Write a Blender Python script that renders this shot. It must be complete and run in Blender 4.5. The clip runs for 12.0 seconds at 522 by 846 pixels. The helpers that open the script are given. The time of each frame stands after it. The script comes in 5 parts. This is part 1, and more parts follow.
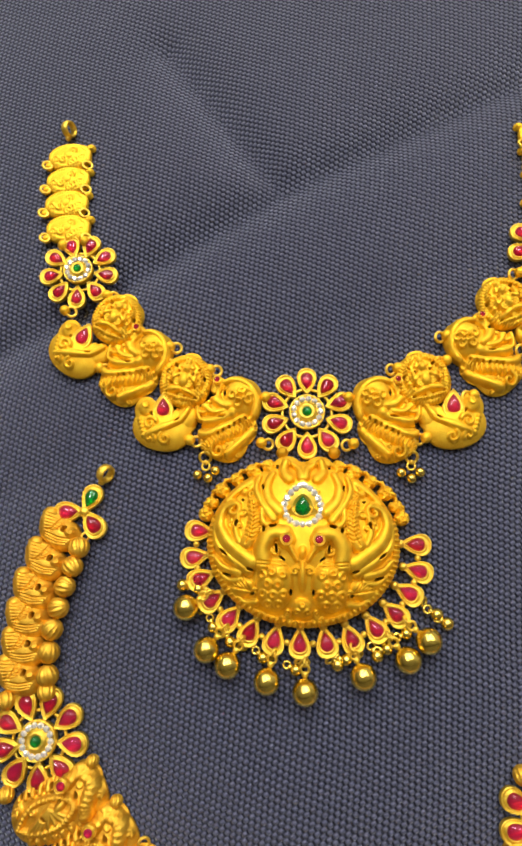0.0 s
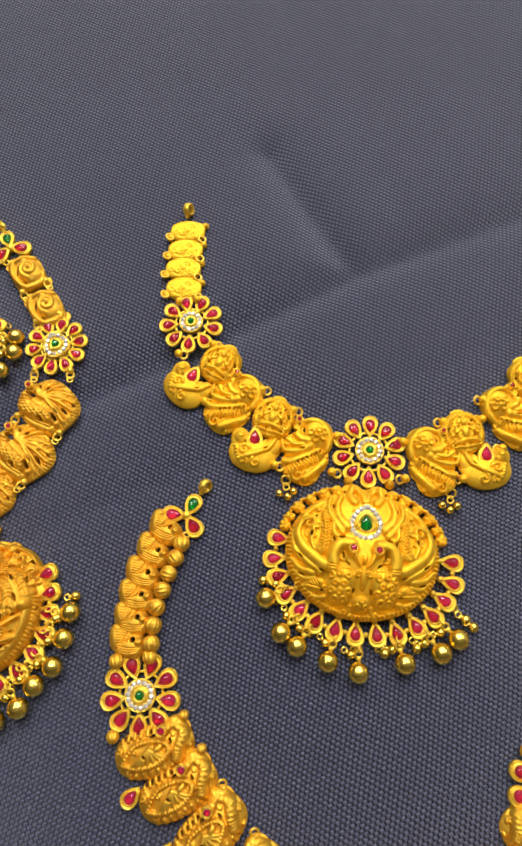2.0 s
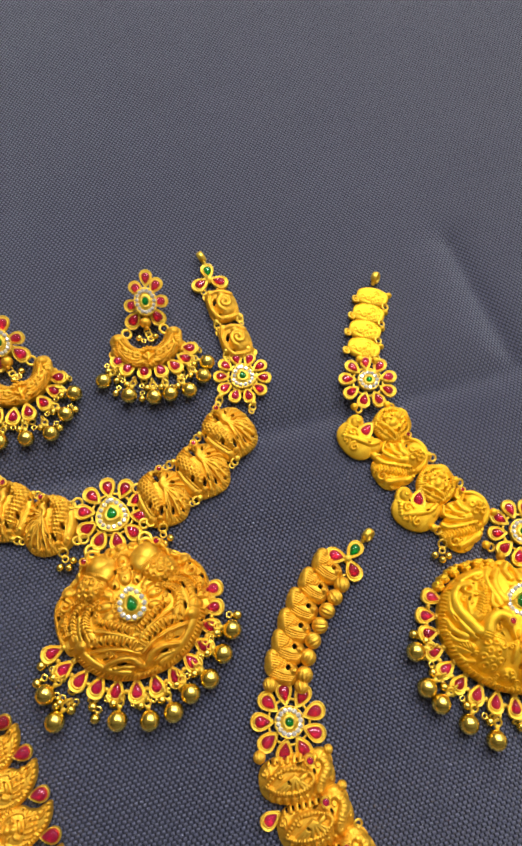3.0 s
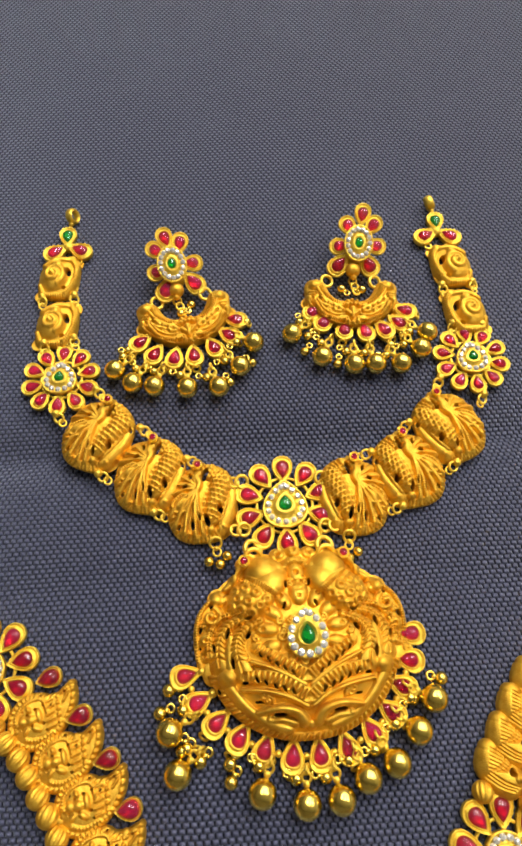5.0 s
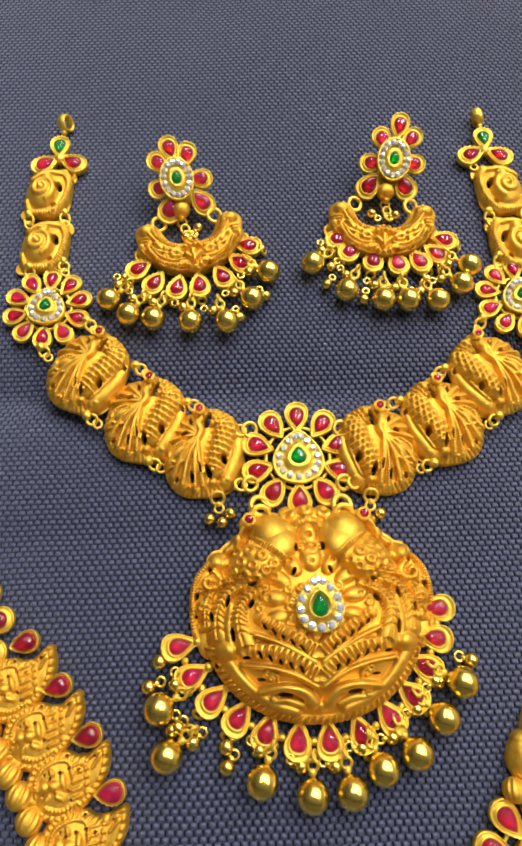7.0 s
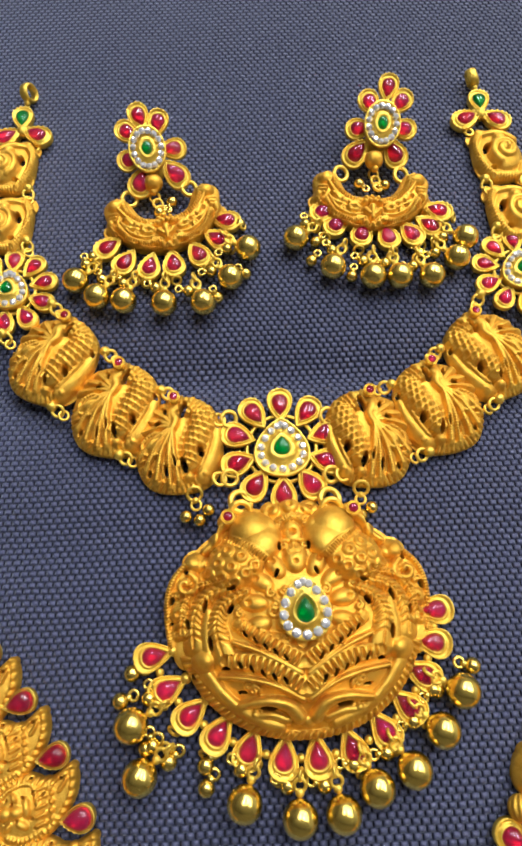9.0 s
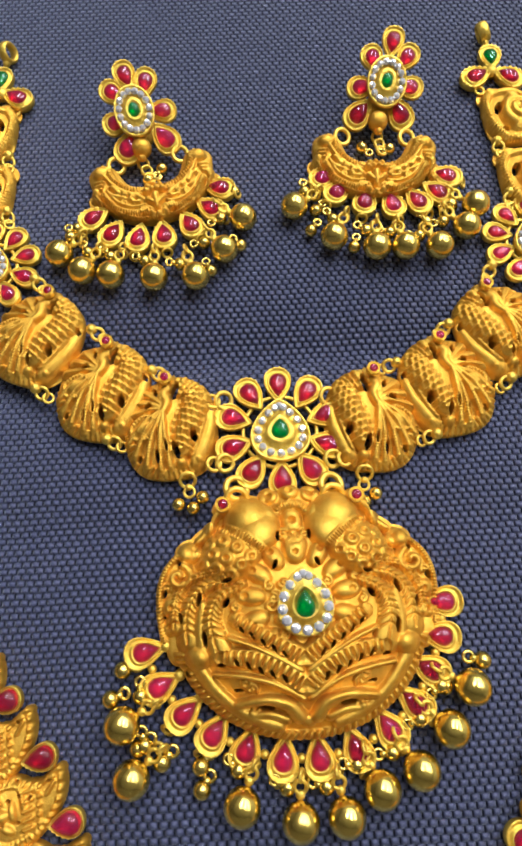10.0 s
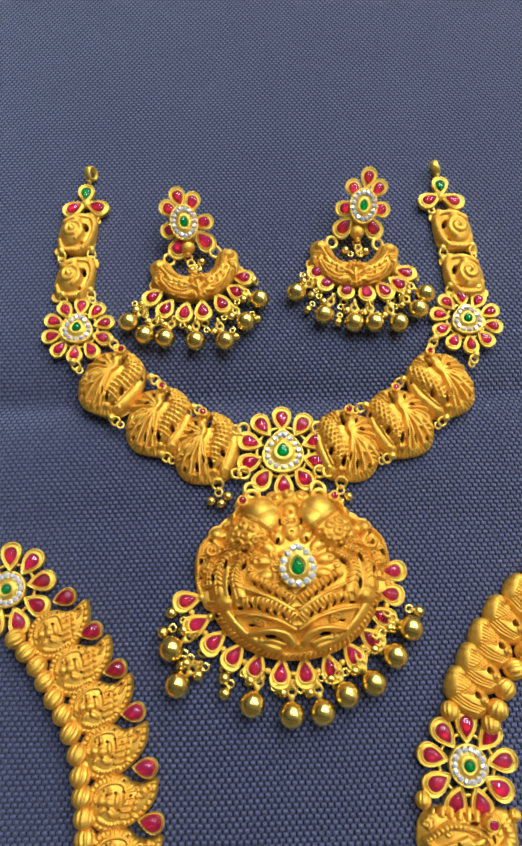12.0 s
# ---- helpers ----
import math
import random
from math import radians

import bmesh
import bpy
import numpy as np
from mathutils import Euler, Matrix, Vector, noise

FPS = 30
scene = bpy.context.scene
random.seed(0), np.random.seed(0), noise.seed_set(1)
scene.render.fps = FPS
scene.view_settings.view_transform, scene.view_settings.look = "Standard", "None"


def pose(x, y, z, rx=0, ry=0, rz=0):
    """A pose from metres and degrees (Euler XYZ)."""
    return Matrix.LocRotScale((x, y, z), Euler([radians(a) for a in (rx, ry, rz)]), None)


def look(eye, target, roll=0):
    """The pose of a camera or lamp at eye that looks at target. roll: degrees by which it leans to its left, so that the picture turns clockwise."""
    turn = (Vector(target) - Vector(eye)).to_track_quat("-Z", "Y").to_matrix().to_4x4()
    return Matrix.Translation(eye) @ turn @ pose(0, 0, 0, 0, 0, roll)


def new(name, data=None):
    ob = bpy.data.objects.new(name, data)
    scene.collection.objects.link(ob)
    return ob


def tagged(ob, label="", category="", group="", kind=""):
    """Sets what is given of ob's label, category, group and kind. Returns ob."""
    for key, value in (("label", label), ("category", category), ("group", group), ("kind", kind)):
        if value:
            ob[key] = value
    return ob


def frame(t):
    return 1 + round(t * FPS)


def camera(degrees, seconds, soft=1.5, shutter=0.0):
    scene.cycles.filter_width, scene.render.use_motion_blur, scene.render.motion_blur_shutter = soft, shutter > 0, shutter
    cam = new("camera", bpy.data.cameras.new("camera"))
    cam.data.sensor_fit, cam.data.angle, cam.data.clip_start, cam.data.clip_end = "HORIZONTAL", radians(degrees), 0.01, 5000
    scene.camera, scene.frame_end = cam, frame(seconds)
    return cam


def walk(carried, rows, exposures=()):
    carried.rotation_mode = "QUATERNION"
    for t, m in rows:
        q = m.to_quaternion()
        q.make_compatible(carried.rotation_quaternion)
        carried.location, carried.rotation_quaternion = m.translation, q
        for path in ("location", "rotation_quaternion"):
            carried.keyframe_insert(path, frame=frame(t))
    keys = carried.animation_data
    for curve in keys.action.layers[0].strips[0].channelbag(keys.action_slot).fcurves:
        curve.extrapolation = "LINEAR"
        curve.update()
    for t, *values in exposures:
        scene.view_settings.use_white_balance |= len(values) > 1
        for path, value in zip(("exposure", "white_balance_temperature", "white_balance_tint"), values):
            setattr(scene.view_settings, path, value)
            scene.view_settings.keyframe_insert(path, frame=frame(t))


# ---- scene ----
cam = camera(47.0, 12.0, 2.7)
# seconds, eye, target, roll
PATH = [
    (0, (0.13507, -0.03845, 0.15764), (0.13362, 0.00968, -0.03647), -15.12),
    (0.5, (0.13801, -0.04208, 0.17316), (0.13918, 0.00911, -0.02018), -12.32),
    (1, (0.14298, -0.04857, 0.18355), (0.14585, 0.00616, -0.0088), -11.31),
    (1.5, (0.13762, -0.04842, 0.18398), (0.13844, 0.00806, -0.00788), -12.53),
    (2, (0.10933, -0.04665, 0.1978), (0.11198, 0.01378, 0.00717), -6.19),
    (2.5, (0.07306, -0.04616, 0.20712), (0.07762, 0.02227, 0.01925), 2.06),
    (3, (0.04481, -0.04576, 0.21296), (0.05044, 0.02745, 0.02693), 6.84),
    (3.5, (0.01721, -0.05266, 0.21485), (0.01956, 0.02487, 0.0305), 9.15),
    (3.7, (0.01064, -0.05296, 0.21125), (0.01004, 0.0267, 0.0278), 8.62),
    (5.3, (0.00231, -0.03965, 0.14847), (-0.01556, 0.03304, -0.03699), 0.57),
    (5.5, (0.0027, -0.0392, 0.14558), (-0.01514, 0.03056, -0.04101), 0.40),
    (6, (0.00076, -0.0392, 0.13906), (-0.01717, 0.02574, -0.04925), 0.13),
    (6.5, (0.00121, -0.03848, 0.13525), (-0.01695, 0.0246, -0.05368), -0.13),
    (7, (0.00213, -0.03827, 0.13548), (-0.01584, 0.02417, -0.05367), -0.25),
    (8.8, (0.00549, -0.03614, 0.13082), (-0.01193, 0.02464, -0.05893), -1.05),
    (9, (0.00556, -0.03436, 0.1247), (-0.0119, 0.02561, -0.0653), -1.40),
    (9.5, (0.00588, -0.03223, 0.11861), (-0.01201, 0.02418, -0.07243), -2.98),
    (10, (0.00581, -0.03158, 0.11749), (-0.01068, 0.02215, -0.07445), -2.57),
    (10.5, (0.00653, -0.03234, 0.12566), (-0.0098, 0.02006, -0.06666), -2.90),
    (11, (0.00689, -0.03787, 0.14345), (-0.00873, 0.01778, -0.04802), -1.16),
    (11.5, (0.00991, -0.04272, 0.162), (-0.00821, 0.01762, -0.02782), -1.93),
    (12, (0.00793, -0.04825, 0.16628), (-0.01079, 0.0149, -0.02256), -0.69),
]
EXPOSURES = [(0, 0.33, 6500, 6), (3.5, 0.39, 6450, 6), (5.5, 0.42, 6450, 6), (7, 0.41, 6000, 8), (9, 0.36, 5600, 11), (11, 0.29, 5300, 12), (12, 0.38, 5250, 10)]
walk(cam, [(t, look(eye, target, roll)) for t, eye, target, roll in PATH], EXPOSURES)

# ---- world: a closed showroom, lit by ceiling tubes ----
world = bpy.data.worlds.new("room_air")
world.use_nodes = True
world.node_tree.nodes["Background"].inputs[0].default_value = (0.9, 0.95, 1.0, 1)
world.node_tree.nodes["Background"].inputs[1].default_value = 0.02
scene.world = world
TUBE_GLOW = 28.5
LAMPS = ((-0.35, 1.0), (0.5, 1.0), (1.35, 1.0), (-0.35, 2.5), (0.5, 2.5), (1.35, 2.5))


# ---- materials ----
class Nodes:
    """A node material with short calls for maths and textures."""

    def __init__(self, name):
        self.mat = bpy.data.materials.new(name)
        self.mat.use_nodes = True
        self.tree = self.mat.node_tree
        self.bsdf = self.tree.nodes["Principled BSDF"]

    def add(self, kind, **values):
        node = self.tree.nodes.new(kind)
        for key, value in values.items():
            node.inputs[key].default_value = value
        return node

    def join(self, a, b):
        self.tree.links.new(a, b)

    def math(self, op, a, b=None, c=None):
        node = self.tree.nodes.new("ShaderNodeMath")
        node.operation = op
        for k, v in enumerate((a, b, c)):
            if v is None:
                continue
            if isinstance(v, (int, float)):
                node.inputs[k].default_value = v
            else:
                self.join(v, node.inputs[k])
        return node.outputs[0]

    def coords(self):
        return self.tree.nodes.new("ShaderNodeTexCoord").outputs["Object"]

    def noise(self, scale, detail=3.0, rough=0.55, at=None):
        node = self.add("ShaderNodeTexNoise", Scale=scale, Detail=detail, Roughness=rough)
        self.join(at or self.coords(), node.inputs["Vector"])
        return node.outputs["Fac"]

    def ramp(self, fac, *stops):
        node = self.tree.nodes.new("ShaderNodeValToRGB")
        els = node.color_ramp.elements
        for k, (pos, col) in enumerate(stops):
            el = els[k] if k < 2 else els.new(pos)
            el.position, el.color = pos, (*col, 1)
        self.join(fac, node.inputs["Fac"])
        return node.outputs["Color"]

    def mix(self, fac, a, b):
        node = self.tree.nodes.new("ShaderNodeMix")
        node.data_type = "RGBA"
        for sock, v in ((node.inputs[0], fac), (node.inputs[6], a), (node.inputs[7], b)):
            if isinstance(v, (int, float)):
                sock.default_value = v
            elif isinstance(v, tuple):
                sock.default_value = (*v, 1)
            else:
                self.join(v, sock)
        return node.outputs[2]

    def bump(self, height, strength, distance):
        node = self.add("ShaderNodeBump", Strength=strength, Distance=distance)
        self.join(height, node.inputs["Height"])
        self.join(node.outputs[0], self.bsdf.inputs["Normal"])

    def set(self, **values):
        for key, value in values.items():
            sock = self.bsdf.inputs[key.replace("_", " ")]
            if isinstance(value, (int, float)):
                sock.default_value = value
            elif isinstance(value, tuple):
                sock.default_value = (*value, 1)
            else:
                self.join(value, sock)
        return self


def gold(name, light, deep, rough, grain):
    n = Nodes(name)
    tone = n.ramp(n.noise(420, 4), (0.35, deep), (0.62, light))
    fine = n.noise(2600, 2)
    n.set(Base_Color=tone, Metallic=1.0)
    n.join(n.math("MULTIPLY_ADD", n.noise(900, 3), 0.18, rough - 0.09), n.bsdf.inputs["Roughness"])
    if grain:
        n.bump(fine, grain, 0.00025)
    return n.mat


GOLD_A = gold("matte_gold_yellow", (0.90, 0.61, 0.055), (0.83, 0.50, 0.035), 0.64, 0.3)
GOLD_B = gold("matte_gold_antique", (0.83, 0.53, 0.070), (0.73, 0.40, 0.04), 0.58, 0.35)
GOLD_SET = gold("bright_gold_setting", (0.90, 0.66, 0.11), (0.83, 0.55, 0.07), 0.48, 0.5)
GOLD_BALL = gold("polished_gold", (0.80, 0.60, 0.12), (0.78, 0.57, 0.11), 0.24, 0.0)


def stone(name, deep, bright):
    n = Nodes(name)
    info = n.tree.nodes.new("ShaderNodeObjectInfo")
    n.set(Base_Color=n.mix(info.outputs["Random"], deep, bright), Roughness=0.03, IOR=1.6, Transmission_Weight=0.8)
    return n.mat


RUBY = stone("ruby_stone", (0.55, 0.003, 0.06), (0.92, 0.02, 0.24))
EMERALD = stone("emerald_stone", (0.0, 0.30, 0.05), (0.004, 0.48, 0.09))
n = Nodes("white_crystal")
n.set(Base_Color=(0.94, 0.94, 0.95), Metallic=0.65, Roughness=0.04, IOR=2.0)
CRYSTAL = n.mat


def cloth_material():
    """Navy plain weave: short floats in rows, every second row shifted by half a float."""
    n = Nodes("navy_woven_cloth")
    turn = n.tree.nodes.new("ShaderNodeMapping")
    turn.inputs["Rotation"].default_value = (0, 0, radians(-18.0))
    n.join(n.coords(), turn.inputs["Vector"])
    wob = n.add("ShaderNodeTexNoise", Scale=45.0, Detail=2.0)
    n.join(turn.outputs[0], wob.inputs["Vector"])
    sep = n.tree.nodes.new("ShaderNodeSeparateXYZ")
    n.join(turn.outputs[0], sep.inputs[0])
    jig = n.math("MULTIPLY", n.math("SUBTRACT", wob.outputs["Fac"], 0.5), 0.9)
    v = n.math("ADD", n.math("DIVIDE", sep.outputs["Y"], 0.00118), jig)
    row = n.math("FLOOR", v)
    drift = n.math("MULTIPLY", n.math("SUBTRACT", n.noise(16, 1, 0.5, turn.outputs[0]), 0.5), 2.6)
    shift = n.math("ADD", n.math("MULTIPLY", n.math("MODULO", n.math("ABSOLUTE", row), 2.0), 0.5), drift)
    u = n.math("ADD", n.math("DIVIDE", sep.outputs["X"], 0.00172), shift)
    fu = n.math("MULTIPLY_ADD", n.math("FRACT", u), 2.0, -1.0)
    fv = n.math("MULTIPLY_ADD", n.math("FRACT", v), 2.0, -1.0)
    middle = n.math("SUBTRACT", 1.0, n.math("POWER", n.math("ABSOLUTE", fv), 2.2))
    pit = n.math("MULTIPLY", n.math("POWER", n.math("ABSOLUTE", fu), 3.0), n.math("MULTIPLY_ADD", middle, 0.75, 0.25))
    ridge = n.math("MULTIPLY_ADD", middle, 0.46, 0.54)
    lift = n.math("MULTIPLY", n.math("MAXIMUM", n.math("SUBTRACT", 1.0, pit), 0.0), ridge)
    fibre = n.noise(4200, 2, 0.6)
    height = n.math("ADD", lift, n.math("MULTIPLY", fibre, 0.16))
    n.bump(height, 0.95, 0.0010)
    wear = n.noise(14, 3)
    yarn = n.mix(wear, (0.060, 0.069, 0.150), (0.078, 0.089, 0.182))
    # shade in the pits is put into the colour: near black between floats
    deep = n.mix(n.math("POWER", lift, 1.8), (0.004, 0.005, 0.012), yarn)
    top = n.math("POWER", lift, 1.3)
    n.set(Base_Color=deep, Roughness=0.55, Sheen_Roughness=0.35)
    # sheen and gloss also fade out in the pits, to keep them dark
    n.join(n.math("MULTIPLY", top, 1.0), n.bsdf.inputs["Sheen Weight"])
    n.join(n.math("MULTIPLY", top, 0.8), n.bsdf.inputs["Specular IOR Level"])
    n.bsdf.inputs["Sheen Tint"].default_value = (0.75, 0.82, 1.0, 1)
    return n.mat


CLOTH = cloth_material()


def paint(name, colour, rough, grain):
    n = Nodes(name)
    shade = tuple(0.88 * c for c in colour)
    n.set(Base_Color=n.mix(n.noise(3.0, 4), shade, colour), Roughness=rough)
    n.bump(n.noise(grain, 3), 0.1, 0.002)
    return n.mat


# for the two unseen walls added dark, to cut bounce from south and west
LIGHT_CUT_WALL = paint("light_cut_wall", (0.22, 0.20, 0.18), 0.7, 90)
WALL = paint("wall_paint", (0.62, 0.60, 0.57), 0.8, 90)
CEILING = paint("ceiling_paint", (0.80, 0.80, 0.78), 0.9, 120)
FLOOR = paint("floor_stone", (0.42, 0.40, 0.37), 0.35, 25)
WOOD = paint("counter_wood", (0.22, 0.13, 0.07), 0.5, 60)
WHITE_METAL = paint("white_enamel", (0.8, 0.8, 0.8), 0.4, 200)
n = Nodes("tube_glow")
n.set(Base_Color=(0.9, 0.9, 0.9), Emission_Color=(1.0, 0.93, 0.83), Emission_Strength=TUBE_GLOW)
TUBE = n.mat


# ---- mesh tools (lengths of jewellery in millimetres) ----
def make(name, verts, faces, smooth=True, unit=0.001):
    me = bpy.data.meshes.new(name)
    me.from_pydata([tuple(float(c) * unit for c in v) for v in verts], [], [tuple(int(i) for i in f) for f in faces])
    me.update()
    if smooth:
        me.polygons.foreach_set("use_smooth", [True] * len(me.polygons))
    return me


def merged(name, pieces, smooth=True):
    """One mesh from several (verts, faces) pieces."""
    verts, faces = [], []
    for v, f in pieces:
        k = len(verts)
        verts += [tuple(p) for p in v]
        faces += [tuple(i + k for i in q) for q in f]
    return make(name, verts, faces, smooth)


def loft(rings, cap=True, floor=False):
    """Closed rings of equal count, joined in order; cap closes the last ring, floor the first."""
    count = len(rings[0])
    verts = [tuple(p) for ring in rings for p in ring]
    faces = [(a * count + i, a * count + (i + 1) % count, (a + 1) * count + (i + 1) % count, (a + 1) * count + i)
             for a in range(len(rings) - 1) for i in range(count)]
    if cap:
        faces.append(tuple((len(rings) - 1) * count + i for i in range(count)))
    if floor:
        faces.append(tuple(range(count - 1, -1, -1)))
    return verts, faces


def drop(count, wide, tall, sharp=0.9):
    """A drop with its tip towards +y, as 2D points, anticlockwise."""
    pts = []
    for k in range(count):
        a = 2 * math.pi * k / count
        pts.append((-0.5 * wide * 1.24 * math.sin(a) * abs(math.sin(a / 2)) ** sharp, 0.5 * tall * math.cos(a)))
    return pts


def oval(count, wide, tall):
    return [(0.5 * wide * math.cos(2 * math.pi * k / count), 0.5 * tall * math.sin(2 * math.pi * k / count)) for k in range(count)]


def ring_at(pts, s, z, mill=0.0):
    return [(x * s, y * s, z + (mill if k % 2 else 0.0)) for k, (x, y) in enumerate(pts)]


def bezel(pts, high, wall=0.68):
    """A raised setting: granulated rim, a sunk step, and an inner collar round the stone's seat."""
    h = high
    return loft([ring_at(pts, 0.95, 0.0), ring_at(pts, 1.0, 0.3 * h), ring_at(pts, 0.99, 0.72 * h), ring_at(pts, 0.955, 0.86 * h, 0.42), ring_at(pts, 0.89, 0.80 * h, 0.20), ring_at(pts, wall + 0.14, 0.64 * h),
                 ring_at(pts, wall + 0.05, 0.72 * h), ring_at(pts, wall + 0.01, 0.96 * h), ring_at(pts, wall - 0.045, 0.97 * h), ring_at(pts, wall - 0.10, 0.66 * h)], True, True)


def cabochon(pts, size, base, rise):
    rings = [ring_at(pts, size, base - 0.3)]
    for k in range(6):
        a = radians(90 * k / 6)
        rings.append(ring_at(pts, size * math.cos(a) ** 0.75, base + rise * math.sin(a)))
    rings.append(ring_at(pts, size * 0.1, base + rise))
    return loft(rings)


def ball(r, at=(0, 0, 0), seg=20, rings=12, flutes=0, deep=0.12, squash=1.0):
    verts, faces = [], []
    for a in range(rings + 1):
        th = math.pi * (0.02 + 0.96 * a / rings)
        for b in range(seg):
            ph = 2 * math.pi * b / seg
            q = r * (1 - (deep * abs(math.cos(flutes * ph / 2)) ** 3 if flutes else 0) * math.sin(th))
            verts.append((at[0] + q * math.sin(th) * math.cos(ph), at[1] + q * math.sin(th) * math.sin(ph), at[2] + squash * r * math.cos(th)))
    for a in range(rings):
        for b in range(seg):
            faces.append((a * seg + b, (a + 1) * seg + b, (a + 1) * seg + (b + 1) % seg, a * seg + (b + 1) % seg))
    faces += [tuple(range(seg)), tuple(rings * seg + seg - 1 - b for b in range(seg))]
    return verts, faces


def torus(big, small, at=(0, 0, 0), seg=22, side=8, flat=1.0, m=None):
    verts, faces = [], []
    for a in range(seg):
        pa = 2 * math.pi * a / seg
        for b in range(side):
            pb = 2 * math.pi * b / side
            p = Vector(((big + small * math.cos(pb)) * math.cos(pa), (big + small * math.cos(pb)) * math.sin(pa), small * flat * math.sin(pb)))
            p = (m @ p if m else p) + Vector(at)
            verts.append(tuple(p))
    for a in range(seg):
        for b in range(side):
            faces.append((a * side + b, ((a + 1) % seg) * side + b, ((a + 1) % seg) * side + (b + 1) % side, a * side + (b + 1) % side))
    return verts, faces


# ---- relief: cast plates from shape and height fields ----
def smooth_path(pts, steps=7):
    """A Catmull-Rom curve through the given corners."""
    p = [np.array(q, float) for q in (pts[0], *pts, pts[-1])]
    out = []
    for k in range(1, len(p) - 2):
        a, b, c, d = p[k - 1:k + 3]
        for s in range(steps):
            t = s / steps
            out.append(0.5 * (2 * b + (c - a) * t + (2 * a - 5 * b + 4 * c - d) * t * t + (3 * b - a - 3 * c + d) * t ** 3))
    out.append(p[-2])
    return out


def curl(cx, cy, r, start, turns, steps=22):
    """A spiral that winds in to its middle."""
    out = []
    for k in range(steps + 1):
        t = k / steps
        a, q = radians(start) + 2 * math.pi * turns * t, r * (1 - 0.85 * t)
        out.append(np.array((cx + q * math.cos(a), cy + q * math.sin(a))))
    return out


class Sheet:
    """Fields over a grid: low is the plain swell, high the relief that is laid on it, edge the signed distance to the outline."""

    def __init__(self, half_w, half_h, step, mirror=False):
        nx, ny = int(2 * half_w / step) + 1, int(2 * half_h / step) + 1
        self.gx, self.gy = np.meshgrid(np.linspace(-half_w, half_w, nx), np.linspace(-half_h, half_h, ny))
        self.x, self.y = (np.abs(self.gx) if mirror else self.gx), self.gy
        self.step, self.edge = step, np.full(self.x.shape, 1e3)
        self.low, self.high = np.zeros(self.x.shape), np.zeros(self.x.shape)

    def far(self, pts):
        best, along = np.full(self.x.shape, 1e9), np.zeros(self.x.shape)
        for k in range(len(pts) - 1):
            a, b = np.asarray(pts[k]), np.asarray(pts[k + 1])
            ab = b - a
            t = np.clip(((self.x - a[0]) * ab[0] + (self.y - a[1]) * ab[1]) / max(ab @ ab, 1e-9), 0, 1)
            d = np.hypot(self.x - a[0] - t * ab[0], self.y - a[1] - t * ab[1])
            near = d < best
            best, along = np.where(near, d, best), np.where(near, (k + t) / (len(pts) - 1), along)
        return best, along

    def ellipse(self, cx, cy, a, b, turn=0.0, power=2.0):
        c, s = math.cos(radians(turn)), math.sin(radians(turn))
        u, v = c * (self.x - cx) + s * (self.y - cy), -s * (self.x - cx) + c * (self.y - cy)
        return (np.abs(u / a) ** power + np.abs(v / b) ** power) ** (1 / power)

    def outline(self, cx, cy, a, b, turn=0.0, power=2.0):
        self.edge = np.minimum(self.edge, (self.ellipse(cx, cy, a, b, turn, power) - 1) * min(a, b))
        return self

    def stem_outline(self, pts, w):
        self.edge = np.minimum(self.edge, self.far(pts)[0] - w)
        return self

    def taper_outline(self, pts, w0, w1, power=1.0):
        d, t = self.far(pts)
        self.edge = np.minimum(self.edge, d - (w0 + (w1 - w0) * t ** power))
        return self

    def taper_swell(self, pts, w0, w1, high, base, power=1.0, keen=0.55):
        d, t = self.far(pts)
        w = w0 + (w1 - w0) * t ** power
        self.low = np.maximum(self.low, base + high * np.clip(1 - (d / w) ** 2.2, 0, 1) ** keen * (0.45 + 0.55 * w / max(w0, w1)))
        return self

    def carve(self, pts, w, deep, ribs=0):
        """A groove, or a row of nicks, cut into the relief."""
        d, t = self.far(pts)
        cut = deep * np.sqrt(np.clip(1 - (d / w) ** 2, 0, 1))
        if ribs:
            cut = cut * (0.5 + 0.5 * np.cos(2 * math.pi * ribs * t)) ** 2
        self.high = self.high - cut
        return self

    def hole(self, cx, cy, a, b, turn=0.0):
        self.edge = np.maximum(self.edge, (1 - self.ellipse(cx, cy, a, b, turn)) * min(a, b))
        return self

    def swell(self, cx, cy, a, b, high, base, turn=0.0, power=2.2, keen=0.6):
        q = np.clip(1 - self.ellipse(cx, cy, a, b, turn) ** power, 0, 1)
        self.low = np.maximum(self.low, base + high * q ** keen)
        return self

    def stroke(self, pts, w0, w1, high, ribs=0, cut=0.55, over=False):
        d, t = self.far(pts)
        w = w0 + (w1 - w0) * t
        body = high * np.sqrt(np.clip(1 - (d / w) ** 2, 0, 1))
        if ribs:
            body = body * (1 - cut * (0.5 + 0.5 * np.cos(2 * math.pi * ribs * t + 2.2 * d / w)) ** 2)
        self.high = self.high + body if over else np.maximum(self.high, body)
        return self

    def boss(self, cx, cy, a, b, high, turn=0.0, over=False):
        body = high * np.sqrt(np.clip(1 - self.ellipse(cx, cy, a, b, turn) ** 2, 0, 1))
        self.high = self.high + body if over else np.maximum(self.high, body)
        return self

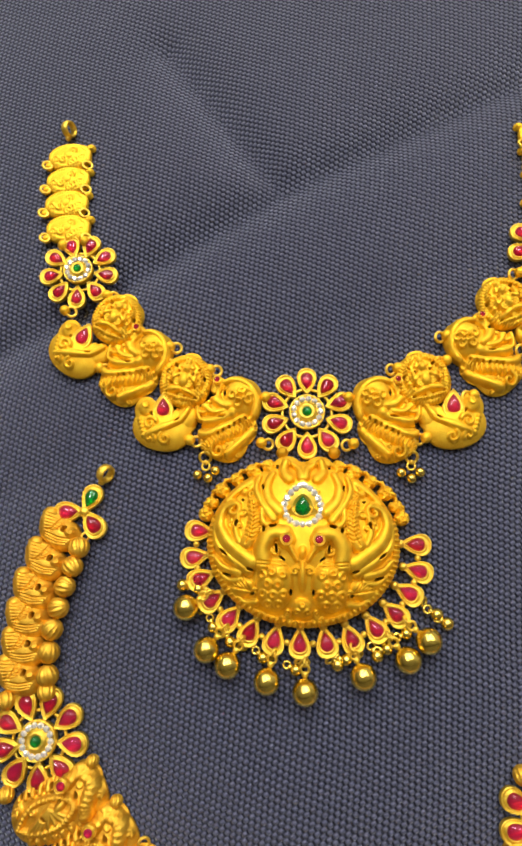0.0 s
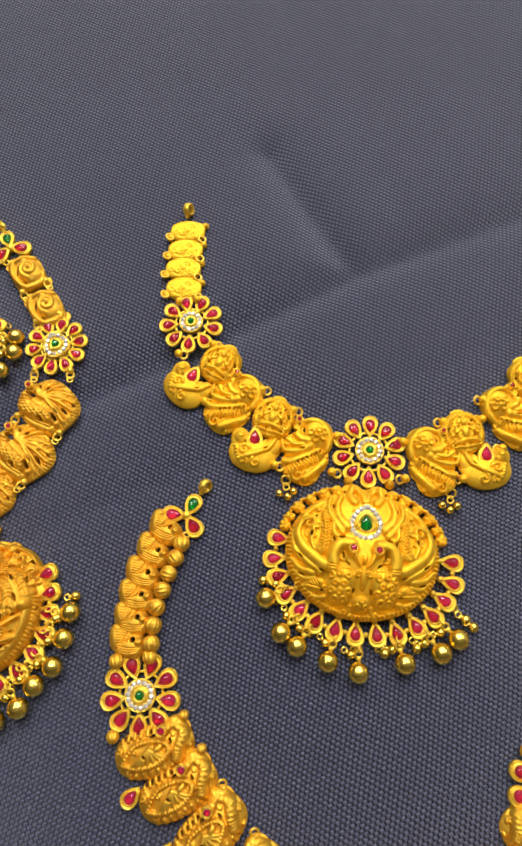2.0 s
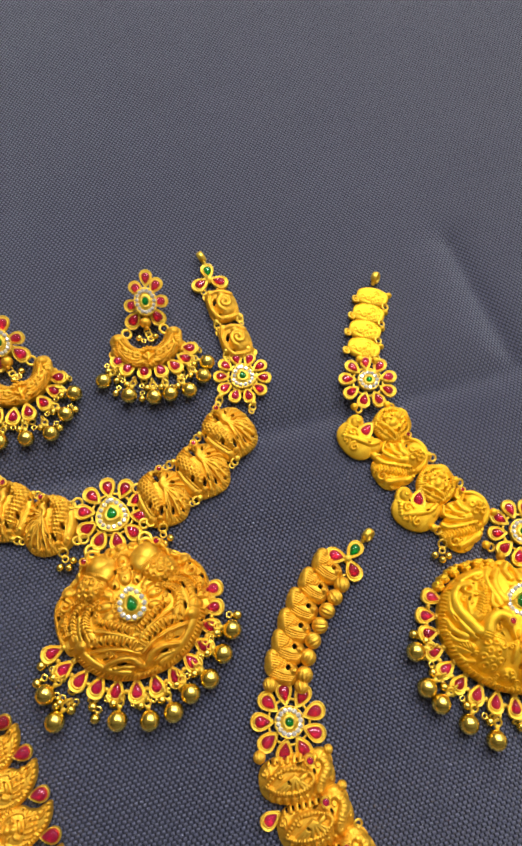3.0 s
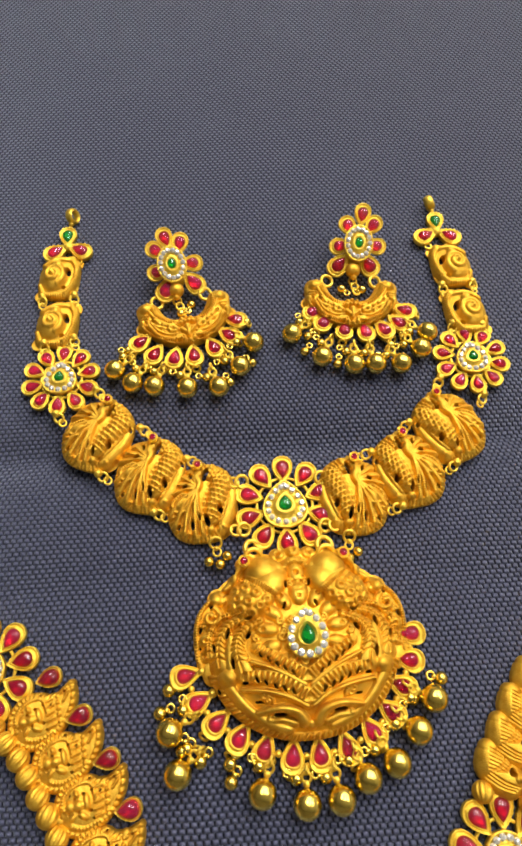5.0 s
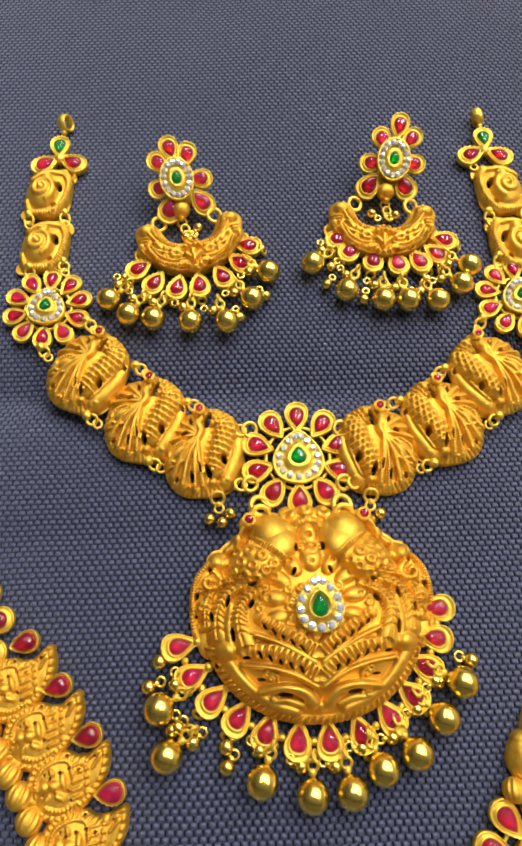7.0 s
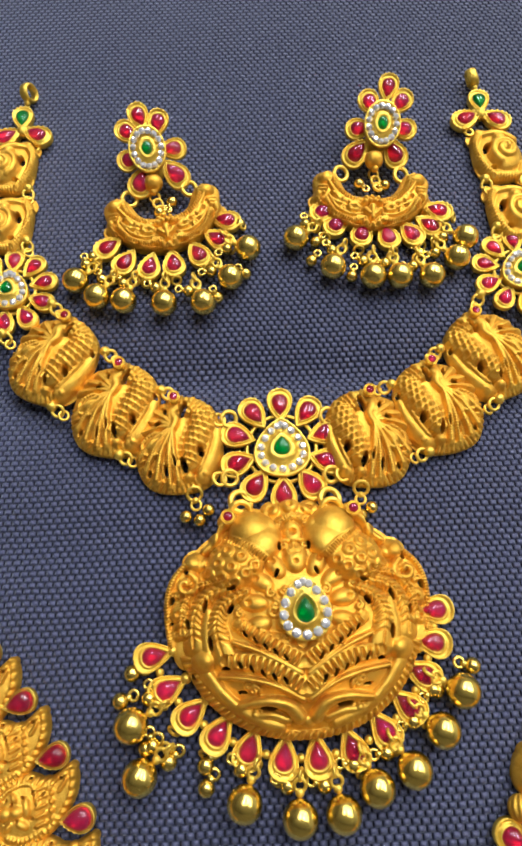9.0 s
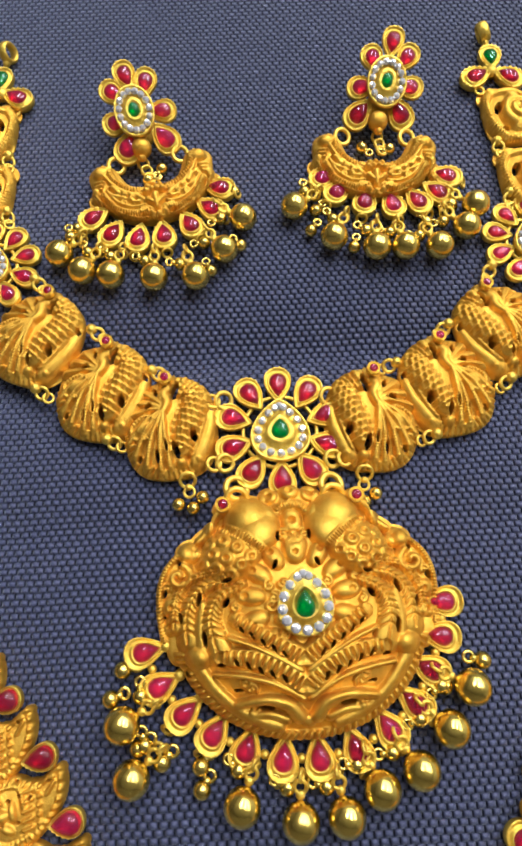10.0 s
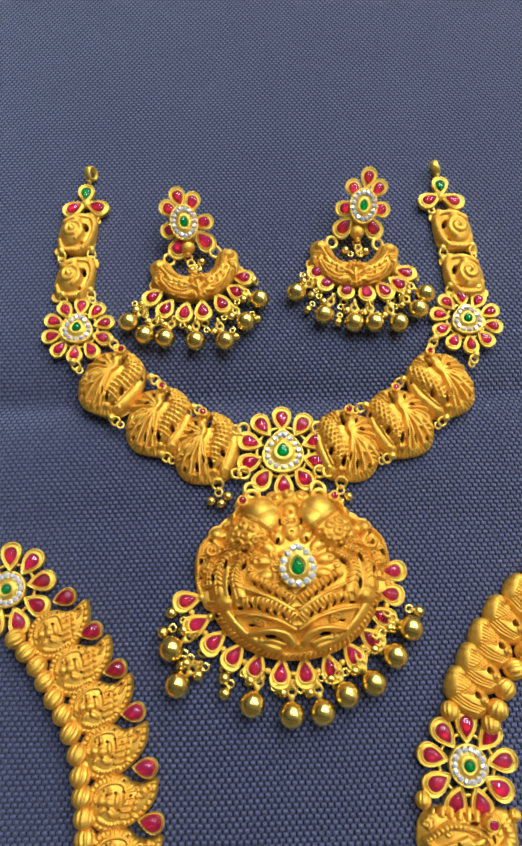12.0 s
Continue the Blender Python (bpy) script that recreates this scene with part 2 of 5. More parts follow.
    def loop(self, cx, cy, r, high, over=True):
        q = np.hypot(self.x - cx, self.y - cy) / r
        body = high * np.sqrt(np.clip(1 - ((q - 0.66) / 0.34) ** 2, 0, 1)) + 0.5 * high * np.sqrt(np.clip(1 - (q / 0.26) ** 2, 0, 1))
        self.high = self.high + body if over else np.maximum(self.high, body)
        return self

    def scales(self, pts, w, pitch, high):
        """Overlapping scales along a body."""
        d, t = self.far(pts)
        length = sum(np.hypot(*(np.asarray(pts[k + 1]) - np.asarray(pts[k]))) for k in range(len(pts) - 1))
        side = np.gradient(d, axis=1)
        u = t * length / pitch
        v = d * np.sign(side) / pitch
        row = np.floor(u)
        fv = (v + 0.5 * (row % 2)) % 1.0 - 0.5
        fu = u - row
        tile = np.clip(1.0 - fu - 0.9 * np.abs(fv), 0, 1)
        self.high += np.where(d < w, high * tile * np.sqrt(np.clip(1 - (d / w) ** 2, 0, 1)), 0)
        return self

    def rope(self, cx, cy, a, b, w, high, count, lean=2.0, low_half=False):
        q = (self.ellipse(cx, cy, a, b) - 1) * min(a, b)
        ang = np.arctan2((self.y - cy) / b, (self.gx - cx) / a)
        body = high * np.sqrt(np.clip(1 - (q / w) ** 2, 0, 1)) * (0.72 + 0.28 * np.cos(count * ang + lean * q / w))
        self.high = np.maximum(self.high, body)
        return self

    def fill(self, count, r0, r1, seed, high=0.9):
        """Small scrolls on the plain ground between the larger forms."""
        rnd = random.Random(seed)
        for _ in range(count):
            free = np.argwhere((self.edge < -r0) & (self.high < 0.25) & (self.gx >= (0 if self.x is not self.gx else -99)))
            if not len(free):
                break
            j, i = free[rnd.randrange(len(free))]
            r = rnd.uniform(r0, r1)
            self.stroke(curl(self.x[j, i], self.y[j, i], r, rnd.uniform(0, 360), rnd.choice((-1.2, 1.2)), 14), 0.42 * r, 0.3 * r, high * rnd.uniform(0.7, 1.1))
        return self

    def mesh(self, name, gain=1.3, base=0.35):
        h = self.low + gain * self.high
        inside = self.edge < 0
        gy, gx = np.gradient(self.edge, self.step)
        norm = np.maximum(gx * gx + gy * gy, 0.09)
        cells = inside[:-1, :-1] | inside[1:, :-1] | inside[:-1, 1:] | inside[1:, 1:]
        used = np.zeros(inside.shape, bool)
        for a, b in ((slice(0, -1), slice(0, -1)), (slice(1, None), slice(0, -1)), (slice(0, -1), slice(1, None)), (slice(1, None), slice(1, None))):
            used[a, b] |= cells
        lip = used & ~inside
        lim = 1.5 * self.step
        px = self.gx - np.where(lip, np.clip(self.edge * gx / norm, -lim, lim), 0)
        py = self.gy - np.where(lip, np.clip(self.edge * gy / norm, -lim, lim), 0)
        h = np.where(lip, np.minimum(h, np.maximum(base + 0.5, self.low)), h)
        index = np.full(inside.shape, -1)
        index[used] = np.arange(used.sum())
        verts = list(zip(px[used], py[used], h[used]))
        jj, ii = np.nonzero(cells)
        quads = np.stack([index[jj, ii], index[jj, ii + 1], index[jj + 1, ii + 1], index[jj + 1, ii]], 1)
        faces = [tuple(q) for q in quads]
        once = {}
        for q in faces:
            for k in range(4):
                a, b = q[k], q[(k + 1) % 4]
                if (b, a) in once:
                    del once[(b, a)]
                else:
                    once[(a, b)] = True
        below = {}
        for a, b in once:
            for c in (a, b):
                if c not in below:
                    below[c] = len(verts)
                    verts.append((verts[c][0], verts[c][1], base))
        for a, b in once:
            faces.append((b, a, below[a], below[b]))
        return make(name, verts, faces)


def mirrored(me):
    """The same mesh, flipped across x."""
    out = me.copy()
    out.transform(Matrix.Diagonal((-1, 1, 1, 1)))
    out.flip_normals()
    return out


def part(name, me, material, parent, x=0, y=0, z=0, turn=0, tilt=(0, 0), size=1.0, label=""):
    """Links a mesh as one part; place in millimetres in the parent's frame, turn and tilt in degrees."""
    if not me.materials:
        me.materials.append(material)
    ob = new(name, me)
    ob.parent = parent
    s = size if isinstance(size, tuple) else (size, size, size)
    ob.matrix_basis = pose(x * 0.001, y * 0.001, z * 0.001, tilt[0], tilt[1], turn) @ Matrix.Diagonal((*s, 1))
    if ob.active_material is not material:
        ob.material_slots[0].link = "OBJECT"
        ob.material_slots[0].material = material
    return tagged(ob, label=label)


def thing(name, x, y, turn, label, category, group=""):
    ob = new(name)
    ob.empty_display_size = 0.01
    ob.matrix_basis = pose(x * 0.001, y * 0.001, 0, 0, 0, turn)
    return tagged(ob, label, category, group)


# ---- the room ----
def slab(name, x0, x1, y0, y1, z0, z1, material, kind="structure", label=""):
    v = [(x, y, z) for z in (z0, z1) for y in (y0, y1) for x in (x0, x1)]
    me = make(name, v, [(0, 2, 3, 1), (4, 5, 7, 6), (0, 1, 5, 4), (2, 6, 7, 3), (0, 4, 6, 2), (1, 3, 7, 5)], False, 1.0)
    me.materials.append(material)
    return tagged(new(name, me), label, kind=kind)


slab("floor", -2.4, 2.6, -1.2, 4.8, -0.90, -0.80, FLOOR, label="pale polished stone floor")
slab("wall_north", -2.4, 2.6, 4.8, 4.9, -0.9, 1.8, WALL, label="plain off-white painted wall")
# south wall stands close and dark, out of view, to dim the near side
slab("light_cut_south", -2.4, 2.6, -1.3, -1.2, -0.9, 1.8, LIGHT_CUT_WALL, label="unseen dark wall, added to cut bounced light")
slab("wall_east", 2.6, 2.7, -1.2, 4.8, -0.9, 1.8, WALL, label="plain off-white painted wall")
# west wall is unseen too, dark so that the left gets less light
slab("light_cut_west", -2.5, -2.4, -1.2, 4.8, -0.9, 1.8, LIGHT_CUT_WALL, label="unseen dark wall, added to cut bounced light")
slab("ceiling", -2.5, 2.7, -1.3, 4.9, 1.8, 1.9, CEILING, label="plain white ceiling")


def counter():
    top = thing("counter", 60, 40, 0, "dark wooden counter covered with navy cloth", "counter")
    top.location.z = -0.004
    for name, x, y, z, w, d, h in (("counter_top", 0, 0, -25, 1500, 1100, 40), ("front_panel", 0, -500, -422, 1400, 30, 755), ("side_panel", -690, 25, -422, 30, 1020, 755),
                                   ("side_panel", 690, 25, -422, 30, 1020, 755), ("back_panel", 0, 520, -422, 1340, 20, 755)):
        v = [(sx * w / 2, sy * d / 2, sz * h / 2) for sz in (-1, 1) for sy in (-1, 1) for sx in (-1, 1)]
        me = make(name, v, [(0, 2, 3, 1), (4, 5, 7, 6), (0, 1, 5, 4), (2, 6, 7, 3), (0, 4, 6, 2), (1, 3, 7, 5)], False)
        part(name, me, WOOD, top, x, y, z)


counter()


def tube_lamp(x, y):
    """A ceiling batten with a glowing diffuser that runs along y."""
    lamp = tagged(new("ceiling_light"), "white ceiling batten with a lit diffuser", "ceiling light", "ceiling lights")
    lamp.matrix_basis = pose(x, y, 1.8)
    me = merged("housing", [loft([[(a * 90, b * 640, z) for a, b in ((-1, -1), (1, -1), (1, 1), (-1, 1))] for z in (-45, -2)], True, True)], False)
    part("housing", me, WHITE_METAL, lamp)
    rows = [[(70 * s * c, 615 * d, -47 - 20 * math.sin(math.acos(s))) for c, d in ((-1, -1), (1, -1), (1, 1), (-1, 1))] for s in (1.0, 0.9, 0.6, 0.2)]
    part("diffuser", make("diffuser", *loft(rows)), TUBE, lamp)


for lx, ly in LAMPS:
    tube_lamp(lx, ly)


# ---- the cloth ----
def near_line(px, py, pts):
    best = 1e9
    for (ax, ay), (bx, by) in zip(pts, pts[1:]):
        dx, dy = bx - ax, by - ay
        t = min(1, max(0, ((px - ax) * dx + (py - ay) * dy) / (dx * dx + dy * dy)))
        best = min(best, math.hypot(px - ax - t * dx, py - ay - t * dy))
    return best


FOLDS = [  # corners in millimetres, depth, width
    ([(-260, -62), (-78, -5), (12, 23), (107, 53), (156, 69.5), (238, 87), (420, 120)], 4.6, 8.0),
    ([(156, 69.5), (144, 99), (132, 130)], 4.6, 7.0),
    ([(-200, -80), (22, -12), (60, -3), (330, 66)], 1.0, 5.0),
    ([(-110, 300), (-88, 220), (-62, 132)], 1.0, 8.0),
]


def cloth():
    xs = sorted({-0.66 + 0.02 * k for k in range(18)} | {-0.30 + 0.003 * k for k in range(221)} | {0.38 + 0.02 * k for k in range(18)})
    ys = sorted({-0.50 + 0.02 * k for k in range(15)} | {-0.20 + 0.003 * k for k in range(187)} | {0.37 + 0.02 * k for k in range(12)})
    verts = []
    for y in ys:
        for x in xs:
            z = -0.25 - 0.25 * noise.noise((x * 14, y * 14, 0.3))
            dips = [depth * math.exp(-(near_line(x * 1000, y * 1000, pts) / wide)) for pts, depth, wide in FOLDS]
            z -= max(dips)
            verts.append((x * 1000, y * 1000, z))
    w = len(xs)
    faces = [(j * w + i, j * w + i + 1, (j + 1) * w + i + 1, (j + 1) * w + i) for j in range(len(ys) - 1) for i in range(w - 1)]
    me = make("cloth", verts, faces)
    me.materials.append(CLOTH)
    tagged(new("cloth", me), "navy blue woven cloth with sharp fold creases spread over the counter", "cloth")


cloth()

# ---- shared small meshes ----
PETAL = drop(40, 6.2, 8.6)
M = {}
M["petal"] = make("petal", *bezel(PETAL, 2.0, 0.68))
M["rim_petal"] = make("petal", *bezel(drop(40, 6.9, 10.2, 1.5), 2.0, 0.66))
M["rim_stone"] = make("ruby", *cabochon(drop(36, 6.6, 9.0, 1.0), 0.62, 1.45, 1.3))
M["petal_stone"] = make("ruby", *cabochon(PETAL, 0.62, 1.5, 1.35))
ROUND = oval(32, 3.6, 3.6)
M["collet"] = make("collet", *bezel(oval(32, 4.6, 4.6), 2.6))
M["round_stone"] = make("stone", *cabochon(ROUND, 0.9, 2.2, 1.2))
M["eye_collet"] = make("eye_setting", *bezel(oval(24, 2.6, 2.6), 1.6))
M["eye_stone"] = make("eye_stone", *cabochon(oval(20, 2.6, 2.6), 0.68, 1.3, 0.45))
M["ball"] = make("gold_bead", *ball(3.2, seg=32, rings=20))
M["bead"] = make("small_bead", *ball(1.2, seg=16, rings=10))
M["stalked"] = merged("tiny_bead", [ball(1.4, (0, 0, 0), 18, 12), ball(0.7, (0, 1.5, 0.2), 10, 6), torus(0.8, 0.34, (0, 2.3, 0.3), 14, 6)])
M["melon"] = make("melon_bead", *ball(2.75, seg=48, rings=14, flutes=12, deep=0.16))
M["ring"] = make("jump_ring", *torus(1.35, 0.42))
M["crystal"] = make("crystal", *loft([[(r * math.cos(math.pi * (k + o) / 4), r * math.sin(math.pi * (k + o) / 4), z) for k in range(8)]
                                      for r, z, o in ((0.35, -0.5, 0), (0.64, 0.05, 0), (0.50, 0.32, 0.5), (0.36, 0.50, 0), (0.22, 0.54, 0.5))]), smooth=False)
M["pin"] = merged("pin", [torus(1.05, 0.36), ball(0.85, (0, -1.4, -0.1), 12, 8, squash=0.8), torus(0.95, 0.34, (0.2, 1.9, 0.1), 16, 6, m=Matrix.Rotation(1.2, 3, "Y"))])


def ruby(parent, x, y, z, turn, size=1.0, tilt=(0, 0), stone=None):
    part("petal", M["petal"], GOLD_SET, parent, x, y, z, turn, tilt, size)
    green = stone is EMERALD
    part("emerald" if green else "ruby", M["petal_stone"], stone or RUBY, parent, x, y, z, turn, tilt, size, "green teardrop stone" if green else "pinkish red teardrop stone")


def linked(parent, x, y, r=1.0, z=1.2, turn=0.0):
    part("jump_ring", M["ring"], GOLD_SET, parent, x, y, z, turn, (22, 8), r)


def crystal_ring(parent, cx, cy, z, wide, tall, count, pointed):
    pts = drop(count, wide, tall, 0.6) if pointed else oval(count, wide, tall)
    for k, (x, y) in enumerate(pts):
        part("crystal", M["crystal"], CRYSTAL, parent, cx + x, cy + y, z, 37 * k, ((k * 7) % 17 - 8, (k * 5) % 17 - 8), (1.32, 1.32, 1.2))


def hook(parent, x, y, turn=0):
    """A flat band bent to a standing loop, with its neck."""
    m = Matrix.Rotation(radians(68), 3, "Y")
    me = M.get("hook") or merged("hook", [torus(2.0, 0.55, (0, 0.6, 2.2), 28, 8, 2.4, m), ball(0.9, (0, -1.9, 1.4), 12, 8)])
    M["hook"] = me
    part("hook", me, GOLD_SET, parent, x, y, 0, turn)


def trefoil(parent, x, y, turn):
    """One green and two red drops that carry the hook."""
    stem = part("trefoil", M.setdefault("trefoil", merged("trefoil", [ball(1.6, (0, -0.6, 1.2), 14, 8), torus(1.0, 0.35, (-3.2, -6.2, 1.2)), torus(1.0, 0.35, (3.2, -6.2, 1.2))])), GOLD_SET, parent, x, y, 0, turn)
    ruby(stem, 0, 3.2, 0.5, 180, 0.92, stone=EMERALD)
    ruby(stem, -3.7, -2.4, 0.5, -62, 0.98)
    ruby(stem, 3.7, -2.4, 0.5, 62, 0.98)


def blossom(parent, x, y, turn, petals, reach, size, pointed, plate, crystals, skip=(), name="flower", lift=0.0):
    """A ruby-petalled plaque round a crystal-ringed green stone."""
    w, h = plate
    pts = drop(40, w, h, 0.6) if pointed else oval(40, w, h)
    key = ("plate", w, h)
    M[key] = M.get(key) or merged("flower", [loft([ring_at(pts, 0.55, 0.5), ring_at(pts, 0.95, 0.8), ring_at(pts, 1.0, 2.6), ring_at(pts, 0.97, 3.2, 0.14), ring_at(pts, 0.90, 3.1), ring_at(pts, 0.86, 2.75), ring_at(pts, 0.56, 2.75),
                                                   ring_at(pts, 0.50, 3.3), ring_at(pts, 0.42, 3.6, 0.1), ring_at(pts, 0.32, 3.75), ring_at(pts, 0.27, 3.4)], True, True),
                                             torus(reach - 2.2, 0.45, (0, 0, 1.0), 40, 6)])
    core = part(name, M[key], GOLD_SET, parent, x, y, lift, turn)
    ky = ("green", w, h, pointed)
    M[ky] = M.get(ky) or make("emerald", *cabochon(drop(32, w * 0.30, h * 0.32, 0.7) if pointed else oval(28, w * 0.28, h * 0.28), 1.0, 3.4, 1.1))
    part("emerald", M[ky], EMERALD, core, 0, 0, 0, label="green stone in a gold collet")
    crystal_ring(core, 0, 0, 3.0, w * 0.74, h * 0.74, crystals, pointed)
    for k in range(petals):
        if k in skip:
            continue
        a = 90 + 360 * k / petals
        q = reach
        ruby(core, q * math.cos(radians(a)), q * math.sin(radians(a)), 0.5, a + 90, size)
    return core


def cluster(parent, x, y, turn=0):
    """Three small gold beads that hang from a ring."""
    c = part("cluster_ring", M.setdefault("cluster", merged("cluster_ring", [torus(1.5, 0.38, (0, 2.6, 1.6), m=Matrix.Rotation(0.5, 3, "X")), torus(1.0, 0.3, (0, 0.2, 1.5)), ball(0.7, (0, 1.2, 1.6), 10, 8)])), GOLD_SET, parent, x, y, 0, turn)
    for bx, by in ((-2.4, -1.8), (0.3, -3.0), (2.4, -1.2)):
        part("bead", M["bead"], GOLD_BALL, c, bx, by, 1.35, 0, (0, 0), 1.12)


def swing(parent, x, y, cx, cy, size=1.0):
    """A gold bead with its chain of rings, hanging away from (cx, cy), and two tiny stalked beads beside it."""
    a = math.degrees(math.atan2(y - cy, x - cx)) + 90
    part("gold_bead", M["ball"], GOLD_BALL, parent, x, y, 3.2 * size, a, (12, 0), size, "polished round gold bead")
    ux, uy = (cx - x) / math.hypot(cx - x, cy - y), (cy - y) / math.hypot(cx - x, cy - y)
    k = 3.2 * size
    part("pin", M["pin"], GOLD_SET, parent, x + ux * (k + 2.0), y + uy * (k + 2.0), 2.9, a, (14, 0), size)
    part("chain_ring", M["ring"], GOLD_SET, parent, x + ux * (k + 3.2), y + uy * (k + 3.2), 1.7, a, (40, 10), 0.8 * size)
    for s, q in ((1, 1.6),):
        sx, sy = x + ux * (k + q) - uy * s * 2.2 * size, y + uy * (k + q) + ux * s * 2.2 * size
        part("tiny_bead", M["stalked"], GOLD_BALL, parent, sx, sy, 1.9, a + 60 * s, (0, 0), 1.05 * size)


# ---- cast reliefs ----
def peacock_plate(name, style):
    """A pierced bird link: scaled body, fan of feathers, smooth wing. style 0: broad and scaly, 1: floral with a ribbed tail."""
    if style == 0:
        s = Sheet(10.4, 11.8, 0.19)
        s.outline(0, -0.5, 9.0, 9.6, 0, 2.7).outline(-0.6, 8.6, 2.2, 2.0)
        s.swell(0, -0.5, 9.6, 10.2, 3.0, 0.6, 0, 2.0, 0.9)
        body = smooth_path([(3.4, 8.2), (5.6, 6.4), (5.0, 2.8), (3.6, -1.0), (2.2, -4.6)])
        s.stroke(body, 3.7, 2.0, 2.2).scales(body, 3.5, 1.15, 1.0)
        s.stroke(smooth_path([(-0.4, 8.2), (-1.2, 6.2), (-0.4, 4.4), (-0.9, 2.6)]), 1.5, 0.8, 1.6).boss(-0.5, 8.6, 1.8, 1.7, 1.8)
        hub = (-0.9, 2.8)
        for ex, ey, w in ((-3.0, 7.6, 1.0), (-5.2, 6.8, 1.15), (-7.0, 4.7, 1.15), (-8.2, 2.2, 1.0)):
            s.stroke(smooth_path([hub, ((hub[0] + ex) / 2 + 0.3, (hub[1] + ey) / 2 + 0.5), (ex, ey)]), 0.35, w, 1.2).stroke([((2 * hub[0] + ex) / 3, (2 * hub[1] + ey) / 3 + 0.3), (ex * 0.96, ey * 0.96)], 0.16, 0.22, 0.4, over=True)
        for ex, ey in ((-0.1, -8.2), (-2.0, -8.8), (-4.8, -7.6), (-7.0, -5.6), (-8.4, -3.2)):
            s.stroke(smooth_path([hub, ((hub[0] + ex) / 2 - 0.4, (hub[1] + ey) / 2 + 0.6), (ex, ey)]), 0.35, 0.85, 1.6, 26, 0.25)
        s.boss(-4.9, -0.6, 2.9, 2.2, 1.1, 22).stroke(smooth_path([(-2.2, 0.6), (-4.6, 1.8), (-7.4, 0.2), (-7.2, -2.0), (-4.6, -2.6), (-2.4, -0.4)]), 0.45, 0.45, 1.4, 26, 0.4)
        s.boss(-4.9, -0.6, 1.6, 0.9, 0.3, 22, over=True)
        s.stroke(smooth_path([(8.2, 3.4), (7.8, -0.8), (6.6, -4.2), (4.8, -7.4)]), 0.9, 1.7, 1.4)
        s.stroke(smooth_path([(6.9, 1.0), (5.6, -3.0), (4.0, -6.4)]), 0.5, 0.55, 1.7, 22, 0.35)
        s.stroke(smooth_path([(8.3, 5.0), (6.6, 8.0), (2.4, 9.2)]), 0.8, 0.6, 1.4)
        for a in range(186, 300, 7):
            s.stroke([(-0.3 + 7.0 * math.cos(radians(a)), -0.6 + 8.0 * math.sin(radians(a))), (-0.3 + 9.0 * math.cos(radians(a)), -0.6 + 9.6 * math.sin(radians(a)))], 0.4, 0.5, 0.9)
        s.boss(5.3, -6.8, 1.1, 1.0, 1.7).boss(2.0, -7.4, 1.3, 1.1, 1.7)
        for h in ((1.2, 6.4, 0.75, 1.7, -24), (4.5, -2.6, 0.6, 1.05, 10), (1.1, -5.0, 0.62, 1.5, 18), (-2.6, -5.8, 0.5, 1.4, 8), (-6.0, -6.0, 0.32, 0.7, -25), (-4.1, 3.7, 0.75, 0.5, 20), (-2.6, 6.3, 0.35, 0.8, 20), (7.9, 3.0, 0.4, 0.75, 25), (-0.7, -4.2, 0.25, 1.1, 6)):
            s.hole(*h)
        return s.mesh(name, 1.0)
    s = Sheet(11, 12.6, 0.2)
    s.outline(2.0, 4.6, 6.4, 7.0, 0, 2.4).outline(-1.4, -6.0, 7.0, 5.8, -20, 2.3).outline(-4.2, 8.8, 2.4, 2.6).outline(-8.2, 0.4, 1.9, 2.4, 30).outline(-3.4, 1.5, 5.0, 4.0).outline(4.0, -3.6, 3.4, 4.6, -30)
    s.swell(2.0, 4.6, 6.8, 7.4, 2.4, 0.7, 0, 2.2, 0.9).swell(-1.4, -6.0, 7.4, 6.2, 2.0, 0.7, -20, 2.2, 0.9).swell(-3.0, 1.2, 6.4, 5.0, 1.8, 0.7)
    s.boss(2.4, 5.4, 4.8, 5.4, 1.6)
    for cx, cy in ((3.1, 6.8), (4.8, 4.4), (2.2, 3.4), (0.5, 5.6), (2.6, 5.2), (5.0, 6.6)):
        s.loop(cx, cy, 1.35, 0.8)
    s.stroke(smooth_path([(-3.4, 9.8), (0.6, 10.8), (4.8, 9.2), (7.4, 5.0), (7.0, 0.8)]), 1.2, 1.3, 1.8)
    s.stroke(smooth_path([(-4.1, 9.6), (-4.7, 6.0), (-3.0, 3.6), (-0.6, 2.6)]), 1.9, 1.2, 2.0).boss(-4.1, 9.4, 2.0, 1.9, 1.7)
    s.stroke(smooth_path([(-9.4, 2.4), (-8.0, -1.6), (-3.4, -1.4), (0.8, 0.8)]), 0.8, 1.7, 2.1)
    s.stroke(smooth_path([(-7.4, 2.6), (-4.8, 1.0), (-1.6, 1.4)]), 0.9, 1.0, 1.6).stroke(curl(-7.0, 2.2, 1.8, 200, 1.1), 0.6, 0.4, 1.4)
    s.stroke(smooth_path([(-8.6, -4.6), (-5.4, -5.2), (-0.6, -2.7), (4.0, -0.4)]), 1.2, 1.3, 1.9)
    s.stroke(smooth_path([(-6.4, -9.6), (-5.4, -8.0), (-1.2, -5.8), (3.2, -2.9), (6.2, -1.0)]), 1.7, 1.5, 2.0, 17, 0.6)
    s.stroke(curl(-2.2, -9.4, 2.2, 120, 1.2), 0.8, 0.5, 1.7).stroke(smooth_path([(0.6, -10.2), (3.6, -7.0), (6.4, -3.2)]), 1.3, 1.3, 1.7)
